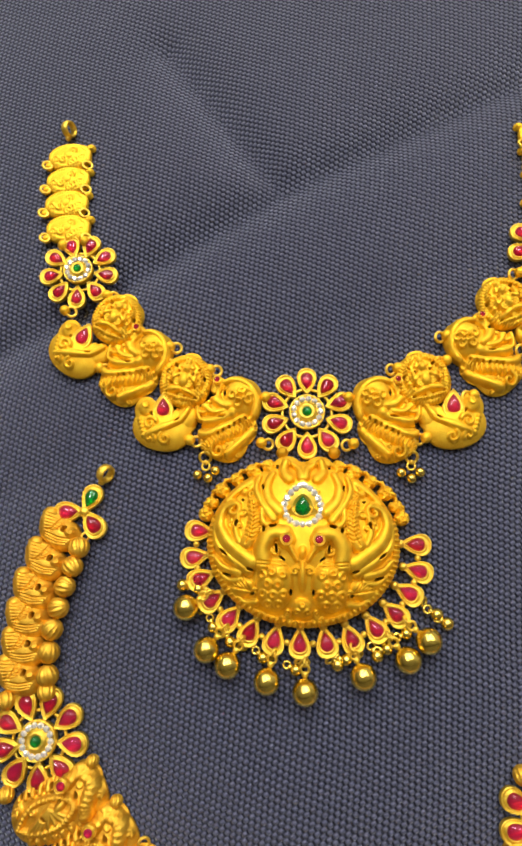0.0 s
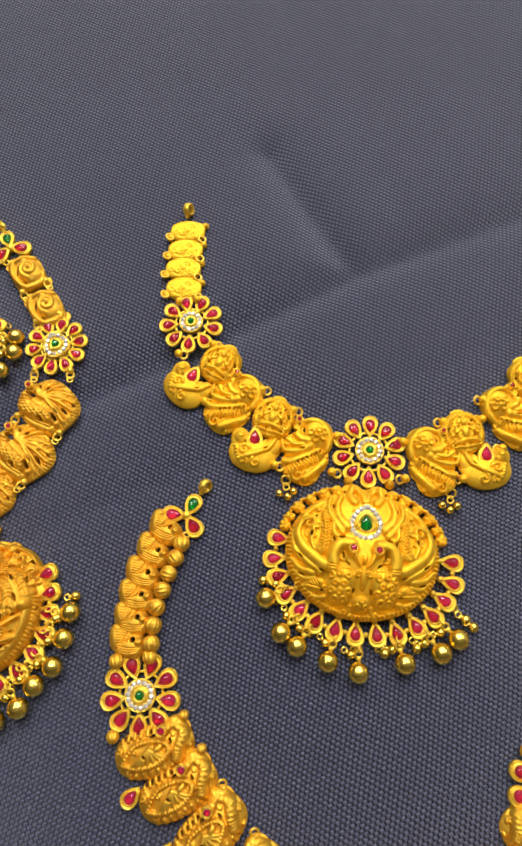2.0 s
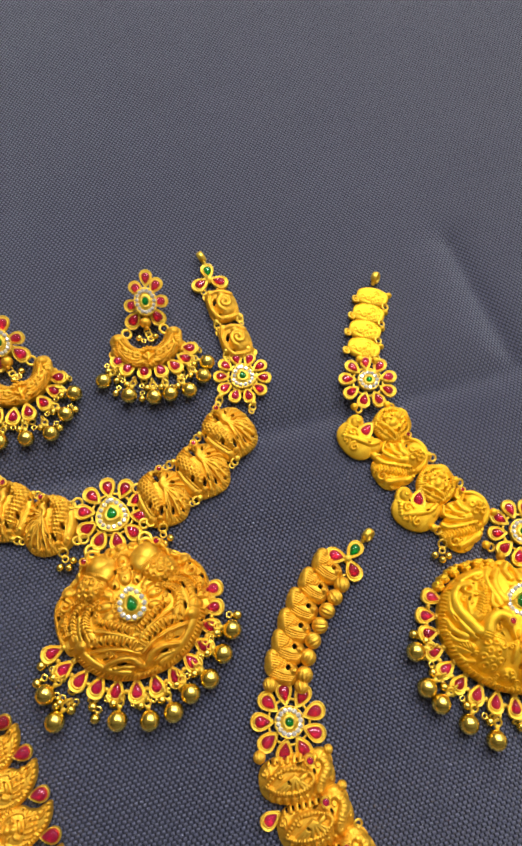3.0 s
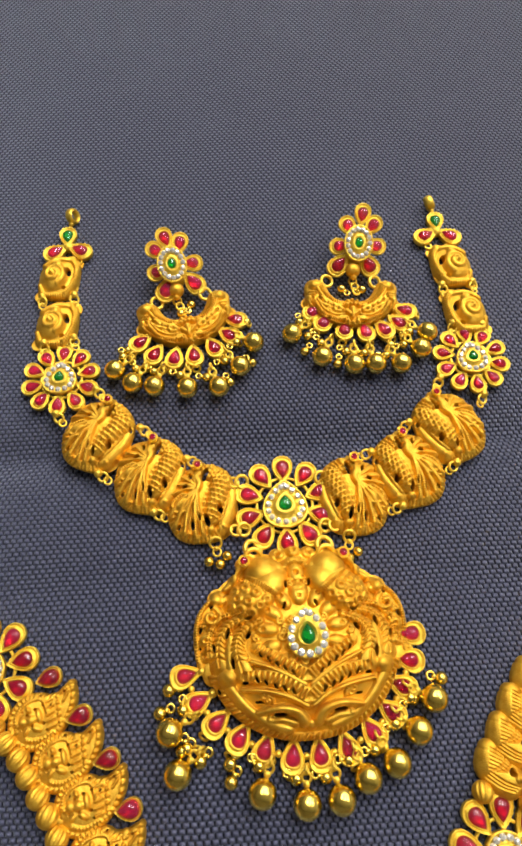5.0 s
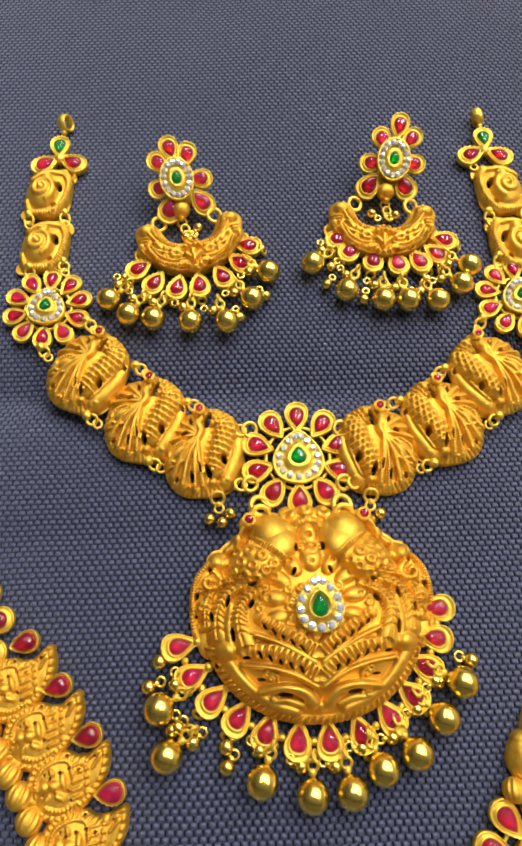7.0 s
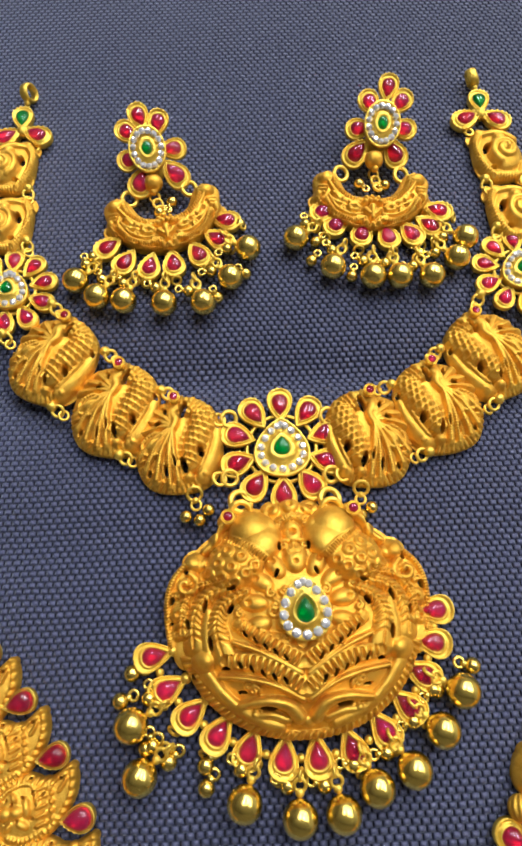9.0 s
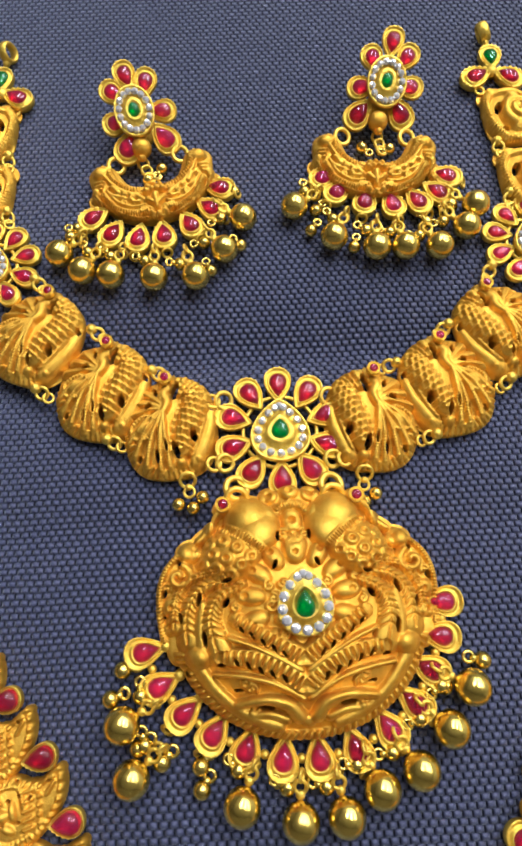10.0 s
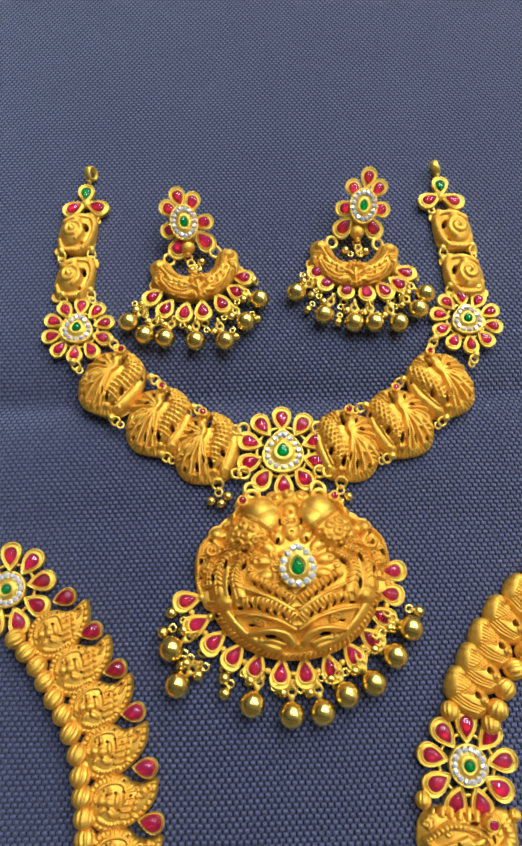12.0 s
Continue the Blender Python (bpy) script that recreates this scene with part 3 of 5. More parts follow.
    s.hole(-2.0, 6.6, 0.4, 1.1, 10).hole(-2.2, -0.2, 1.3, 0.42, 12)
    for k in range(6):
        s.hole(-2.6 + 1.4 * k, -4.8 + 0.92 * k, 0.34, 0.42)
    return s.fill(5, 0.6, 1.0, 4).mesh(name, 1.1)


def swirl_plate(name):
    """A small pierced paisley link."""
    s = Sheet(7.5, 8, 0.2)
    s.outline(0, 0, 5.9, 6.6, 0, 3.0).outline(3.6, 5.0, 2.6, 2.2).outline(-4.6, -5.6, 2.0, 1.6)
    s.swell(-0.4, -0.4, 6.4, 7.0, 2.4, 0.8, 0, 2.2, 0.9)
    s.boss(-1.2, -0.4, 4.2, 4.2, 1.4).stroke(curl(-1.2, 0.0, 3.4, -60, 1.7), 0.7, 0.5, 0.7, over=True).boss(-1.2, 0.2, 1.0, 1.0, 0.6, over=True)
    s.stroke(smooth_path([(3.0, 6.2), (5.0, 3.0), (4.8, -2.0), (2.6, -5.6)]), 1.1, 0.9, 1.9, 22, 0.45)
    s.stroke(smooth_path([(-4.8, 3.4), (-1.0, 5.6), (3.0, 6.0)]), 1.0, 1.2, 1.6)
    s.stroke(smooth_path([(-5.4, -3.0), (-4.0, -5.6), (0, -6.0), (3.4, -5.2)]), 0.9, 0.9, 1.4, 18, 0.5)
    s.boss(-0.8, 3.6, 1.5, 1.2, 1.6).hole(2.6, 1.4, 0.8, 1.7, 25).hole(2.0, -3.6, 0.8, 0.45, 30)
    return s.mesh(name, 0.9)


def medallion_plate(name):
    """A round plaque with a seated shape under an arch, kept plain."""
    s = Sheet(7.5, 7.8, 0.2, True)
    s.outline(0, 0, 6.3, 6.6, 0, 2.5).outline(0, 6.0, 2.4, 1.6)
    s.swell(0, 0, 6.7, 7.0, 2.2, 0.9, 0, 2.4, 0.8)
    s.rope(0, 0, 5.8, 6.1, 0.75, 0.9, 46)
    s.boss(0, 2.6, 1.1, 1.2, 1.5).boss(0, 4.5, 0.8, 1.1, 1.2).boss(0, -0.4, 1.4, 1.9, 1.4).boss(1.9, -3.0, 2.3, 0.8, 1.3, -14)
    s.stroke(smooth_path([(1.4, 0.8), (2.7, -0.2), (2.4, 1.8)]), 0.6, 0.5, 1.2).stroke(smooth_path([(3.4, -2.6), (4.3, 0.6), (3.4, 3.6), (1.4, 5.2)]), 0.6, 0.5, 1.1, 12, 0.5)
    s.stroke([(0.6, -4.8), (4.2, -4.4)], 0.6, 0.5, 1.2, 6, 0.5).loop(3.4, 2.0, 0.9, 0.6)
    s.hole(2.9, 3.1, 0.5, 0.5).hole(1.8, 1.9, 0.36, 0.5).hole(3.0, -1.4, 0.5, 0.36).hole(1.0, -4.0, 0.4, 0.3).hole(3.6, -3.9, 0.36, 0.3).hole(4.6, 1.2, 0.3, 0.6)
    return s.fill(6, 0.6, 0.9, 2).mesh(name, 1.15)


def crescent_plate(name):
    """A plump round bird that curls round the place of a drop stone."""
    s = Sheet(9.4, 8, 0.17)
    s.outline(0, -1.6, 7.4, 5.7, 0, 2.2).outline(-4.9, 1.6, 2.9, 3.6, 20).outline(5.0, 1.0, 3.0, 4.0, -10)
    s.swell(0, -1.6, 8.0, 6.2, 3.2, 0.8, 0, 2.0, 0.7).swell(-4.8, 1.6, 3.4, 4.2, 2.2, 0.8, 20).swell(5.0, 1.6, 3.0, 4.4, 2.2, 0.8, -20)
    s.boss(-4.7, 2.2, 2.0, 2.1, 1.4).loop(-4.8, 2.6, 0.9, 0.6)
    for k in range(4):
        s.stroke(smooth_path([(5.6 - 0.5 * k, 4.0 - 1.2 * k), (4.2 - 1.0 * k, 0.6 - 0.8 * k), (0.4 - 1.0 * k, -2.0 - 0.7 * k)]), 0.7, 0.85, 1.1)
    s.stroke(curl(-2.6, -1.6, 1.7, 30, 1.2), 0.6, 0.4, 1.0).stroke(curl(1.8, -4.4, 1.5, 140, 1.2), 0.5, 0.4, 0.9).stroke(curl(-2.0, -5.0, 1.3, -20, 1.1), 0.5, 0.35, 0.9)
    for k in range(5):
        s.boss(-5.6 + 0.5 * k, -1.0 - 0.9 * k, 0.7, 0.6, 0.9)
    s.hole(0.4, 4.4, 2.1, 2.8, 0).hole(3.5, 0.7, 0.7, 0.35, 50).hole(-2.8, 0.9, 0.6, 0.35, -30)
    return s.mesh(name, 1.0)


def coin_plate(name, w=6.6, h=4.0):
    s = Sheet(w + 1.8, h + 1, 0.2)
    s.outline(0, 0, w, h, 0, 2.8).outline(w, h - 1.6, 1.3, 1.1).outline(-w, -h + 1.4, 1.3, 1.1)
    s.swell(0, 0, w + 0.5, h + 0.4, 1.3, 1.1, 0, 2.6, 0.8).swell(w, h - 1.6, 1.3, 1.1, 1.4, 0.8).swell(-w, -h + 1.4, 1.3, 1.1, 1.4, 0.8)
    s.rope(0, 0, w - 0.5, h - 0.5, 0.5, 0.5, 44)
    rnd = random.Random(5)
    for k in range(11):
        s.stroke(curl(rnd.uniform(-w + 1.6, w - 1.6), rnd.uniform(-h + 1.3, h - 1.3), rnd.uniform(0.8, 1.3), rnd.uniform(0, 360), 1.1), 0.36, 0.3, rnd.uniform(0.35, 0.55))
    s.boss(0, 0, 1.3, 1.1, 0.5)
    return s.mesh(name, 0.8)


def bird_plate(name):
    """A plump sleeping bird: a pointed tail, an engraved wing and a round head with a pierced neck."""
    s = Sheet(8.0, 7, 0.17)
    spine = smooth_path([(2.2, -1.2), (-1.4, -0.6), (-3.4, 1.0), (-4.2, 2.6)], 9)
    s.taper_outline(spine, 4.5, 2.4, 1.3).outline(3.6, -0.4, 3.0, 2.9).outline(-1.6, -0.2, 4.6, 4.4)
    s.taper_swell(spine, 4.8, 2.8, 4.4, 0.6, 1.2).swell(3.6, -0.2, 3.4, 3.3, 2.6, 0.9).swell(-1.6, -0.2, 4.9, 4.7, 4.2, 0.6, 0, 2.0, 0.6)
    s.boss(4.2, 0.6, 1.5, 1.4, 0.8).loop(4.3, 0.7, 0.8, 0.5)
    for k in range(3):
        s.carve(smooth_path([(4.6 - 0.3 * k, -1.3 - 0.7 * k), (1.4 - 0.3 * k, -2.0 - 0.75 * k), (-2.4 - 0.2 * k, -1.9 - 0.7 * k)]), 0.26, 0.5)
    s.carve(smooth_path([(-0.4, 3.6), (-0.8, 1.0), (-2.2, -1.2)]), 0.3, 0.6).carve(smooth_path([(1.2, 2.6), (0.6, 0.6), (-1.4, -1.2)]), 0.26, 0.5)
    for k in range(6):
        s.carve([(-1.0 - 0.12 * k, 3.2 - 0.8 * k), (-4.6 + 0.3 * k, 3.0 - 0.85 * k)], 0.2, 0.42)
    for k in range(4):
        s.carve([(0.9 - 0.1 * k, 2.0 - 0.7 * k), (-0.7 - 0.2 * k, 2.3 - 0.8 * k)], 0.18, 0.36)
    s.hole(2.0, 0.8, 0.95, 1.05)
    return s.mesh(name, 1.1)


def wide_plate(name):
    """A broad bird link with a leaf-shaped wing and a notched border."""
    s = Sheet(13.5, 9, 0.24)
    s.outline(0, 0, 12.4, 7.2, 0, 2.6).outline(8.0, 3.6, 4.2, 4.4)
    s.swell(0, 0, 13.0, 7.8, 3.4, 0.8, 0, 2.2, 0.8)
    leaf = smooth_path([(-10.5, -1.2), (-5.0, 3.0), (2.0, 2.6), (5.0, -0.4), (0.5, -3.6), (-6.0, -3.4), (-10.5, -1.2)])
    s.stroke(leaf, 0.9, 0.9, 1.6, 40, 0.4)
    for k in range(7):
        s.stroke([(-1.0, 1.2), (-8.0 + 1.9 * k, -2.8 - 0.25 * math.sin(k))], 0.5, 0.8, 1.2)
    for k in range(9):
        s.stroke([(-9.0 + 2.1 * k, 5.0), (-8.6 + 2.1 * k, 7.0)], 0.8, 0.9, 1.1)
        s.stroke([(-9.0 + 2.3 * k, -5.2), (-8.8 + 2.3 * k, -6.9)], 0.8, 0.9, 1.2)
    neck = smooth_path([(4.5, 5.2), (8.0, 6.2), (10.0, 2.6), (7.6, -1.4), (6.6, -3.6)])
    s.stroke(neck, 1.9, 1.9, 2.0).scales(neck, 1.8, 1.0, 0.45)
    s.boss(4.2, 4.8, 1.9, 1.7, 2.0).boss(1.6, 0.6, 2.2, 1.0, 1.4, 25)
    s.hole(1.0, 4.2, 1.2, 0.4, 10).hole(5.6, 1.6, 0.4, 1.0, 10).hole(-3.0, -0.6, 0.35, 0.8, 30)
    for k in range(6):
        s.hole(-8.0 + 2.1 * k, 5.4, 0.35, 0.8)
    return s.fill(8, 0.8, 1.2, 6).mesh(name, 1.1)


def leaf_plate(name):
    """A mango-shaped plaque that runs to a point, with a beaded edge and a seated shape, kept plain."""
    s = Sheet(10.5, 10, 0.17)
    spine = smooth_path([(-2.6, -1.4), (1.0, -0.4), (4.4, 2.0), (6.2, 5.4)], 9)
    s.taper_outline(spine, 6.2, 0.9, 1.3).outline(-2.6, -1.2, 5.6, 6.0, 0, 2.3)
    s.taper_swell(spine, 6.6, 1.2, 2.6, 1.2, 1.1).swell(-2.4, -1.2, 6.2, 6.4, 2.4, 1.2, 0, 2.4, 0.6)
    rim = s.edge.copy()
    ang = np.arctan2(s.y + 1.0, s.x + 1.5)
    along = np.hypot(s.x + 2.0, s.y + 1.0)
    s.high = 0.75 * np.sqrt(np.clip(1 - ((rim + 0.75) / 0.62) ** 2, 0, 1)) * (0.62 + 0.38 * np.cos(34 * ang + 1.2 * along))
    s.stroke(smooth_path([(-6.4, -2.8), (-6.2, 0.8), (-3.6, 3.0), (-0.6, 3.2), (0.8, 0.4)]), 0.5, 0.45, 0.8, 26, 0.5)
    s.boss(-4.6, -1.0, 1.1, 1.1, 1.1).boss(-2.8, -0.9, 1.3, 1.0, 1.0, 10).boss(-1.0, -0.2, 0.7, 1.7, 0.9, 12).boss(-1.6, -2.8, 0.7, 1.3, 0.9, 60)
    s.boss(-5.9, -1.6, 0.7, 0.6, 0.9).boss(-3.4, 1.4, 0.5, 0.9, 0.8, 40).boss(-4.0, -3.2, 0.5, 0.9, 0.8, -40)
    for k in range(5):
        s.stroke([(0.6 + 0.1 * k, 2.4 - 1.4 * k), (2.0 + 0.1 * k, 2.9 - 1.4 * k)], 0.34, 0.34, 0.75)
        s.boss(3.0 + 0.12 * k, 3.2 - 1.35 * k, 0.46, 0.46, 0.75)
    s.stroke([(3.4, 3.8), (5.4, 4.6)], 0.4, 0.3, 0.7).stroke([(4.4, 2.0), (5.6, 3.8)], 0.35, 0.3, 0.7).stroke(smooth_path([(-4.2, -4.8), (-1.4, -5.4), (1.6, -4.2)]), 0.5, 0.5, 0.7, 9, 0.7)
    for hx, hy, r in ((-3.8, 0.3, 0.4), (-2.0, 1.2, 0.42), (-0.2, 1.9, 0.4), (-2.6, -2.2, 0.36), (-0.1, -2.0, 0.4), (0.5, -3.6, 0.36), (-5.0, 0.9, 0.32), (1.6, 1.6, 0.34), (-4.9, -2.6, 0.3), (4.6, 3.9, 0.3), (-1.0, 4.0, 0.3)):
        s.hole(hx, hy, r, r)
    return s.mesh(name, 1.1)


def crescent_birds(name):
    """The boat-shaped body of an earring, two plump birds beak to beak."""
    s = Sheet(13.5, 10, 0.17, True)
    arc = smooth_path([(0, -3.8), (4.4, -3.0), (8.0, 0.4), (9.6, 4.8)], 9)
    d, t = s.far(arc)
    s.edge = np.minimum(s.edge, d - (4.5 - 1.5 * t))
    s.outline(9.8, 4.8, 2.5, 2.4).outline(11.6, 0.2, 1.9, 2.0).outline(12.0, -2.4, 1.3, 1.3)
    s.low = 0.8 + 2.6 * np.clip(1 - (d / (4.8 - 1.3 * t)) ** 2.6, 0, 1) ** 0.6
    # ribbed back and breast of each bird
    s.stroke(smooth_path([(2.2, -0.9), (5.0, -0.1), (7.4, 2.4), (8.4, 5.6)], 9), 0.7, 0.8, 1.2, 17, 0.8)
    s.stroke(smooth_path([(2.6, -2.0), (5.2, -1.3), (7.8, 1.2), (9.4, 4.2)], 9), 0.35, 0.4, 0.8)
    s.stroke(smooth_path([(1.8, -6.0), (4.6, -6.2), (8.0, -4.2), (10.0, -0.6)], 9), 0.8, 0.7, 1.2, 22, 0.8)
    s.stroke(smooth_path([(2.2, -4.8), (4.8, -4.8), (7.6, -2.8), (9.2, 0.2)], 9), 0.32, 0.32, 0.7)
    # folded wing: leaves that overlap
    for k in range(4):
        s.stroke(smooth_path([(2.8 + 1.4 * k, -3.3 + 0.8 * k), (3.9 + 1.3 * k, -2.3 + 0.9 * k), (5.0 + 1.25 * k, -2.9 + 1.2 * k)]), 0.75, 0.3, 1.0)
        s.stroke(smooth_path([(3.2 + 1.4 * k, -3.9 + 0.7 * k), (4.6 + 1.3 * k, -3.7 + 0.9 * k)]), 0.5, 0.3, 0.8)
    s.boss(9.9, 5.0, 1.7, 1.6, 1.2).boss(11.8, 0.4, 1.2, 1.3, 1.4).boss(12.1, -2.3, 0.9, 0.9, 1.3)
    for k in range(3):
        s.stroke([(9.6 + 0.3 * k, 2.4 - 0.8 * k), (11.4 + 0.2 * k, 2.6 - 0.8 * k)], 0.35, 0.4, 0.9)
    s.stroke([(1.5, -4.0), (0.5, -5.2)], 0.8, 0.35, 1.3)
    s.stroke([(0, -3.2), (0, -6.2)], 0.9, 0.5, 1.5)
    for cx, cy in ((0, 0.2), (1.2, -0.5), (0.5, -1.5), (1.6, -1.9), (1.3, -7.2), (0, -7.6)):
        s.boss(cx, cy, 0.78, 0.78, 1.6)
    s.stroke(smooth_path([(0, -8.1), (4.8, -7.2), (9.4, -4.0), (11.8, 0.0)]), 0.45, 0.4, 1.6, 46, 0.5)
    s.hole(2.9, -6.9, 0.7, 0.25, 5).hole(8.8, 0.9, 0.3, 0.6, 20).hole(6.4, -5.9, 0.6, 0.22, 28)
    return s.fill(5, 0.5, 0.8, 4, 0.7).mesh(name, 1.15)


def round_pendant(name):
    """The domed disc: two round-bodied birds above a stone, veined plumes at the sides and pierced ribbed scrolls below."""
    s = Sheet(26, 25, 0.165, True)
    s.outline(0, -0.8, 21.0, 19.4, 0, 2.1).outline(7.6, 15.2, 6.2, 6.4).outline(12.4, 11.4, 6.6, 5.6, -25).outline(0, 17.5, 5.2, 5.0).outline(17.6, 11.8, 2.6, 2.5).outline(11.4, 19.4, 2.2, 2.0, -30).outline(19.6, 6.8, 3.0, 3.6)
    for cx, cy, r in ((0, 21.6, 2.0), (3.6, 20.9, 1.9), (20.9, 2.6, 2.0), (21.3, -0.8, 1.7)):
        s.outline(cx, cy, r, r)
    s.swell(0, -0.6, 21.4, 20.2, 8.4, 1.2, 0, 2.0, 0.72).swell(0, 17, 5.6, 5.8, 3.6, 1.4).swell(19.4, 6.0, 4.6, 7.6, 2.2, 1.2).swell(7.6, 15.0, 7.0, 7.2, 3.0, 1.4)
    # smooth bodies, flowered breasts, heads
    s.boss(6.7, 15.6, 4.6, 5.4, 4.6, -28).boss(10.6, 10.6, 5.4, 5.0, 4.2, -30)
    s.stroke([(5.0, 10.6), (7.8, 13.2), (11.6, 15.4)], 0.95, 0.95, 0.75, over=True).carve([(5.0, 10.6), (7.8, 13.2), (11.6, 15.4)], 0.7, 0.9, 15)
    for cx, cy in ((6.9, 9.9), (9.2, 11.7), (11.6, 13.1), (14.0, 13.0), (8.6, 8.6), (11.0, 9.9), (13.4, 10.8), (10.4, 7.1), (12.8, 8.2), (15.2, 9.2)):
        s.boss(cx, cy, 1.25, 1.25, 1.0, over=True).carve(((cx, cy), (cx + 0.01, cy)), 0.55, 1.1)
    s.stroke(smooth_path([(11.6, 19.6), (13.8, 17.2), (14.2, 15.2), (16.0, 13.6)]), 1.5, 0.9, 2.8).boss(11.4, 19.4, 1.9, 1.8, 3.2)
    # crest between the birds
    for cx, cy, r in ((0, 21.6, 1.8), (3.6, 20.9, 1.7)):
        s.boss(cx, cy, r, r, 1.5).carve(((cx, cy), (cx + 0.01, cy)), 0.6, 1.0)
    s.stroke(smooth_path([(0, 19.0), (2.0, 18.4), (2.9, 16.4)]), 1.0, 0.8, 1.5, 9, 0.6).boss(0, 15.9, 1.9, 2.2, 1.7).carve(((0, 15.9), (0.01, 15.9)), 0.7, 1.3)
    s.boss(0, 11.0, 2.1, 2.9, 2.0).carve(((0, 10.2), (0.01, 10.2)), 0.5, 0.9)
    for k in range(4):
        s.carve([(0.28 * k, 11.6), (0.5 * k, 13.4)], 0.14, 0.5)
    # petals round the stone
    for k in range(6):
        a = radians(62 - 27 * k)
        px, py = 7.6 * math.cos(a), 2.2 + 8.4 * math.sin(a)
        s.boss(px, py, 2.5, 1.55, 1.7, math.degrees(a)).carve(((px + 1.0 * math.cos(a), py + 1.0 * math.sin(a)), (px + 1.01 * math.cos(a), py + 1.0 * math.sin(a))), 0.55, 1.0)
    # veined plumes that hang from under the birds
    for pts, w0, w1, nicks in (([(8.8, 5.4), (12.6, 3.6), (14.2, 0.0), (13.2, -5.2)], 0.9, 2.4, 11), ([(10.6, 6.6), (15.4, 5.4), (18.0, 1.6), (18.2, -3.4)], 1.0, 2.1, 12), ([(12.4, 7.8), (17.6, 7.0), (20.0, 3.4), (20.4, -1.0)], 0.7, 1.2, 18)):
        path = smooth_path(pts, 9)
        s.stroke(path, w0, w1, 2.2)
        if nicks:
            s.carve(path, 0.2, 0.7)
            for k in range(nicks):
                j = int((k + 1.0) / (nicks + 1.5) * (len(path) - 2))
                p, q = path[j], path[j + 1]
                d = (q - p) / max(np.hypot(*(q - p)), 1e-6)
                side, w = np.array((-d[1], d[0])), w0 + (w1 - w0) * j / len(path)
                for f in (-1, 1):
                    s.carve([p + 0.15 * w * f * side, p + (0.9 * f * side + 0.45 * d) * w], 0.2, 0.75)
    s.boss(16.8, -6.0, 2.3, 2.2, 3.2).stroke(smooth_path([(15.6, 2.6), (16.2, -1.4), (15.8, -5.0)]), 0.9, 1.2, 1.8)
    s.boss(17.6, 11.8, 2.1, 2.0, 2.6).stroke(curl(19.4, 7.6, 2.2, 110, 1.1), 0.85, 0.6, 2.0)
    for cx, cy, r in ((20.9, 2.6, 1.7), (21.3, -0.8, 1.5)):
        s.boss(cx, cy, r, r, 1.5).carve(((cx, cy), (cx + 0.01, cy)), 0.5, 1.0)
    # ribbed, pierced scrolls that meet in the middle
    for pts, w0, w1, ribs in (([(0.6, -6.6), (3.6, -4.6), (7.0, -2.2), (10.2, -0.2)], 1.9, 1.2, 11), ([(0.6, -10.8), (4.0, -8.2), (8.0, -6.4), (12.6, -6.0)], 2.2, 1.4, 13)):
        path = smooth_path(pts, 9)
        s.stroke(path, w0, w1, 2.4).carve(path, 1.1, 1.2, ribs)
    for pts in ([(0.6, -8.7), (4.0, -6.5), (7.6, -4.5), (11.4, -3.0)], [(0.6, -13.0), (4.6, -10.6), (9.0, -9.2), (14.0, -8.6)]):
        s.stroke(smooth_path(pts), 0.62, 0.5, 2.0)
    s.stroke(smooth_path([(1.4, -16.0), (3.0, -13.9), (6.6, -13.0), (10.8, -13.6)]), 1.3, 0.8, 2.6).stroke(smooth_path([(3.4, -16.4), (6.0, -15.4), (8.8, -15.6)]), 0.9, 0.8, 1.9).boss(8.6, -15.2, 1.0, 0.9, 2.2)
    s.stroke(smooth_path([(16.4, -8.2), (13.6, -12.0), (9.4, -15.6), (4.6, -17.6)]), 1.4, 1.1, 2.0).boss(0, -16.8, 1.2, 1.2, 1.8)
    s.fill(14, 0.8, 1.15, 7, 1.3)
    wire = smooth_path([(18.6, 12.4), (22.0, 8.4), (23.2, 3.0), (22.6, -3.0)])
    s.outline(20.2, -4.0, 2.0, 3.4).swell(20.2, -4.0, 2.6, 4.0, 1.4, 1.2).stem_outline(wire, 0.6).stroke(wire, 0.6, 0.6, 1.5, 30, 0.5)
    keep = s.high.copy()
    s.rope(0, -0.8, 20.3, 18.7, 1.0, 2.0, 104, 2.2)
    s.high = np.where((s.y < -5.0) & (s.ellipse(0, -0.8, 20.4, 19.0) > 0.92), s.high, keep)
    for k in range(5):
        s.hole(2.9 + 1.6 * k, -6.0 + 1.05 * k, 0.22, 0.7, -28)
    for k in range(5):
        s.hole(3.2 + 1.8 * k, -9.7 + 0.72 * k, 0.24, 0.8, -22)
    for h in ((6.2, -14.2, 1.4, 0.4, 6), (11.6, 2.6, 0.45, 0.9, 30), (16.0, 3.4, 0.35, 1.2, 14), (15.2, -3.0, 0.4, 1.3, -6), (11.2, 6.3, 0.8, 0.3, -12), (19.4, 10.0, 0.5, 0.5, 0), (3.4, 8.3, 0.32, 0.8, 20), (19.2, 0.6, 0.32, 1.0, -8),
              (12.9, -7.3, 0.7, 0.36, 0), (2.6, 13.2, 0.3, 0.8, 0), (22.0, 5.0, 0.45, 0.7, 15), (10.4, -11.4, 0.9, 0.3, 6), (18.6, -8.6, 0.3, 0.6, -30)):
        s.hole(*h)
    return s.mesh(name, 0.92)


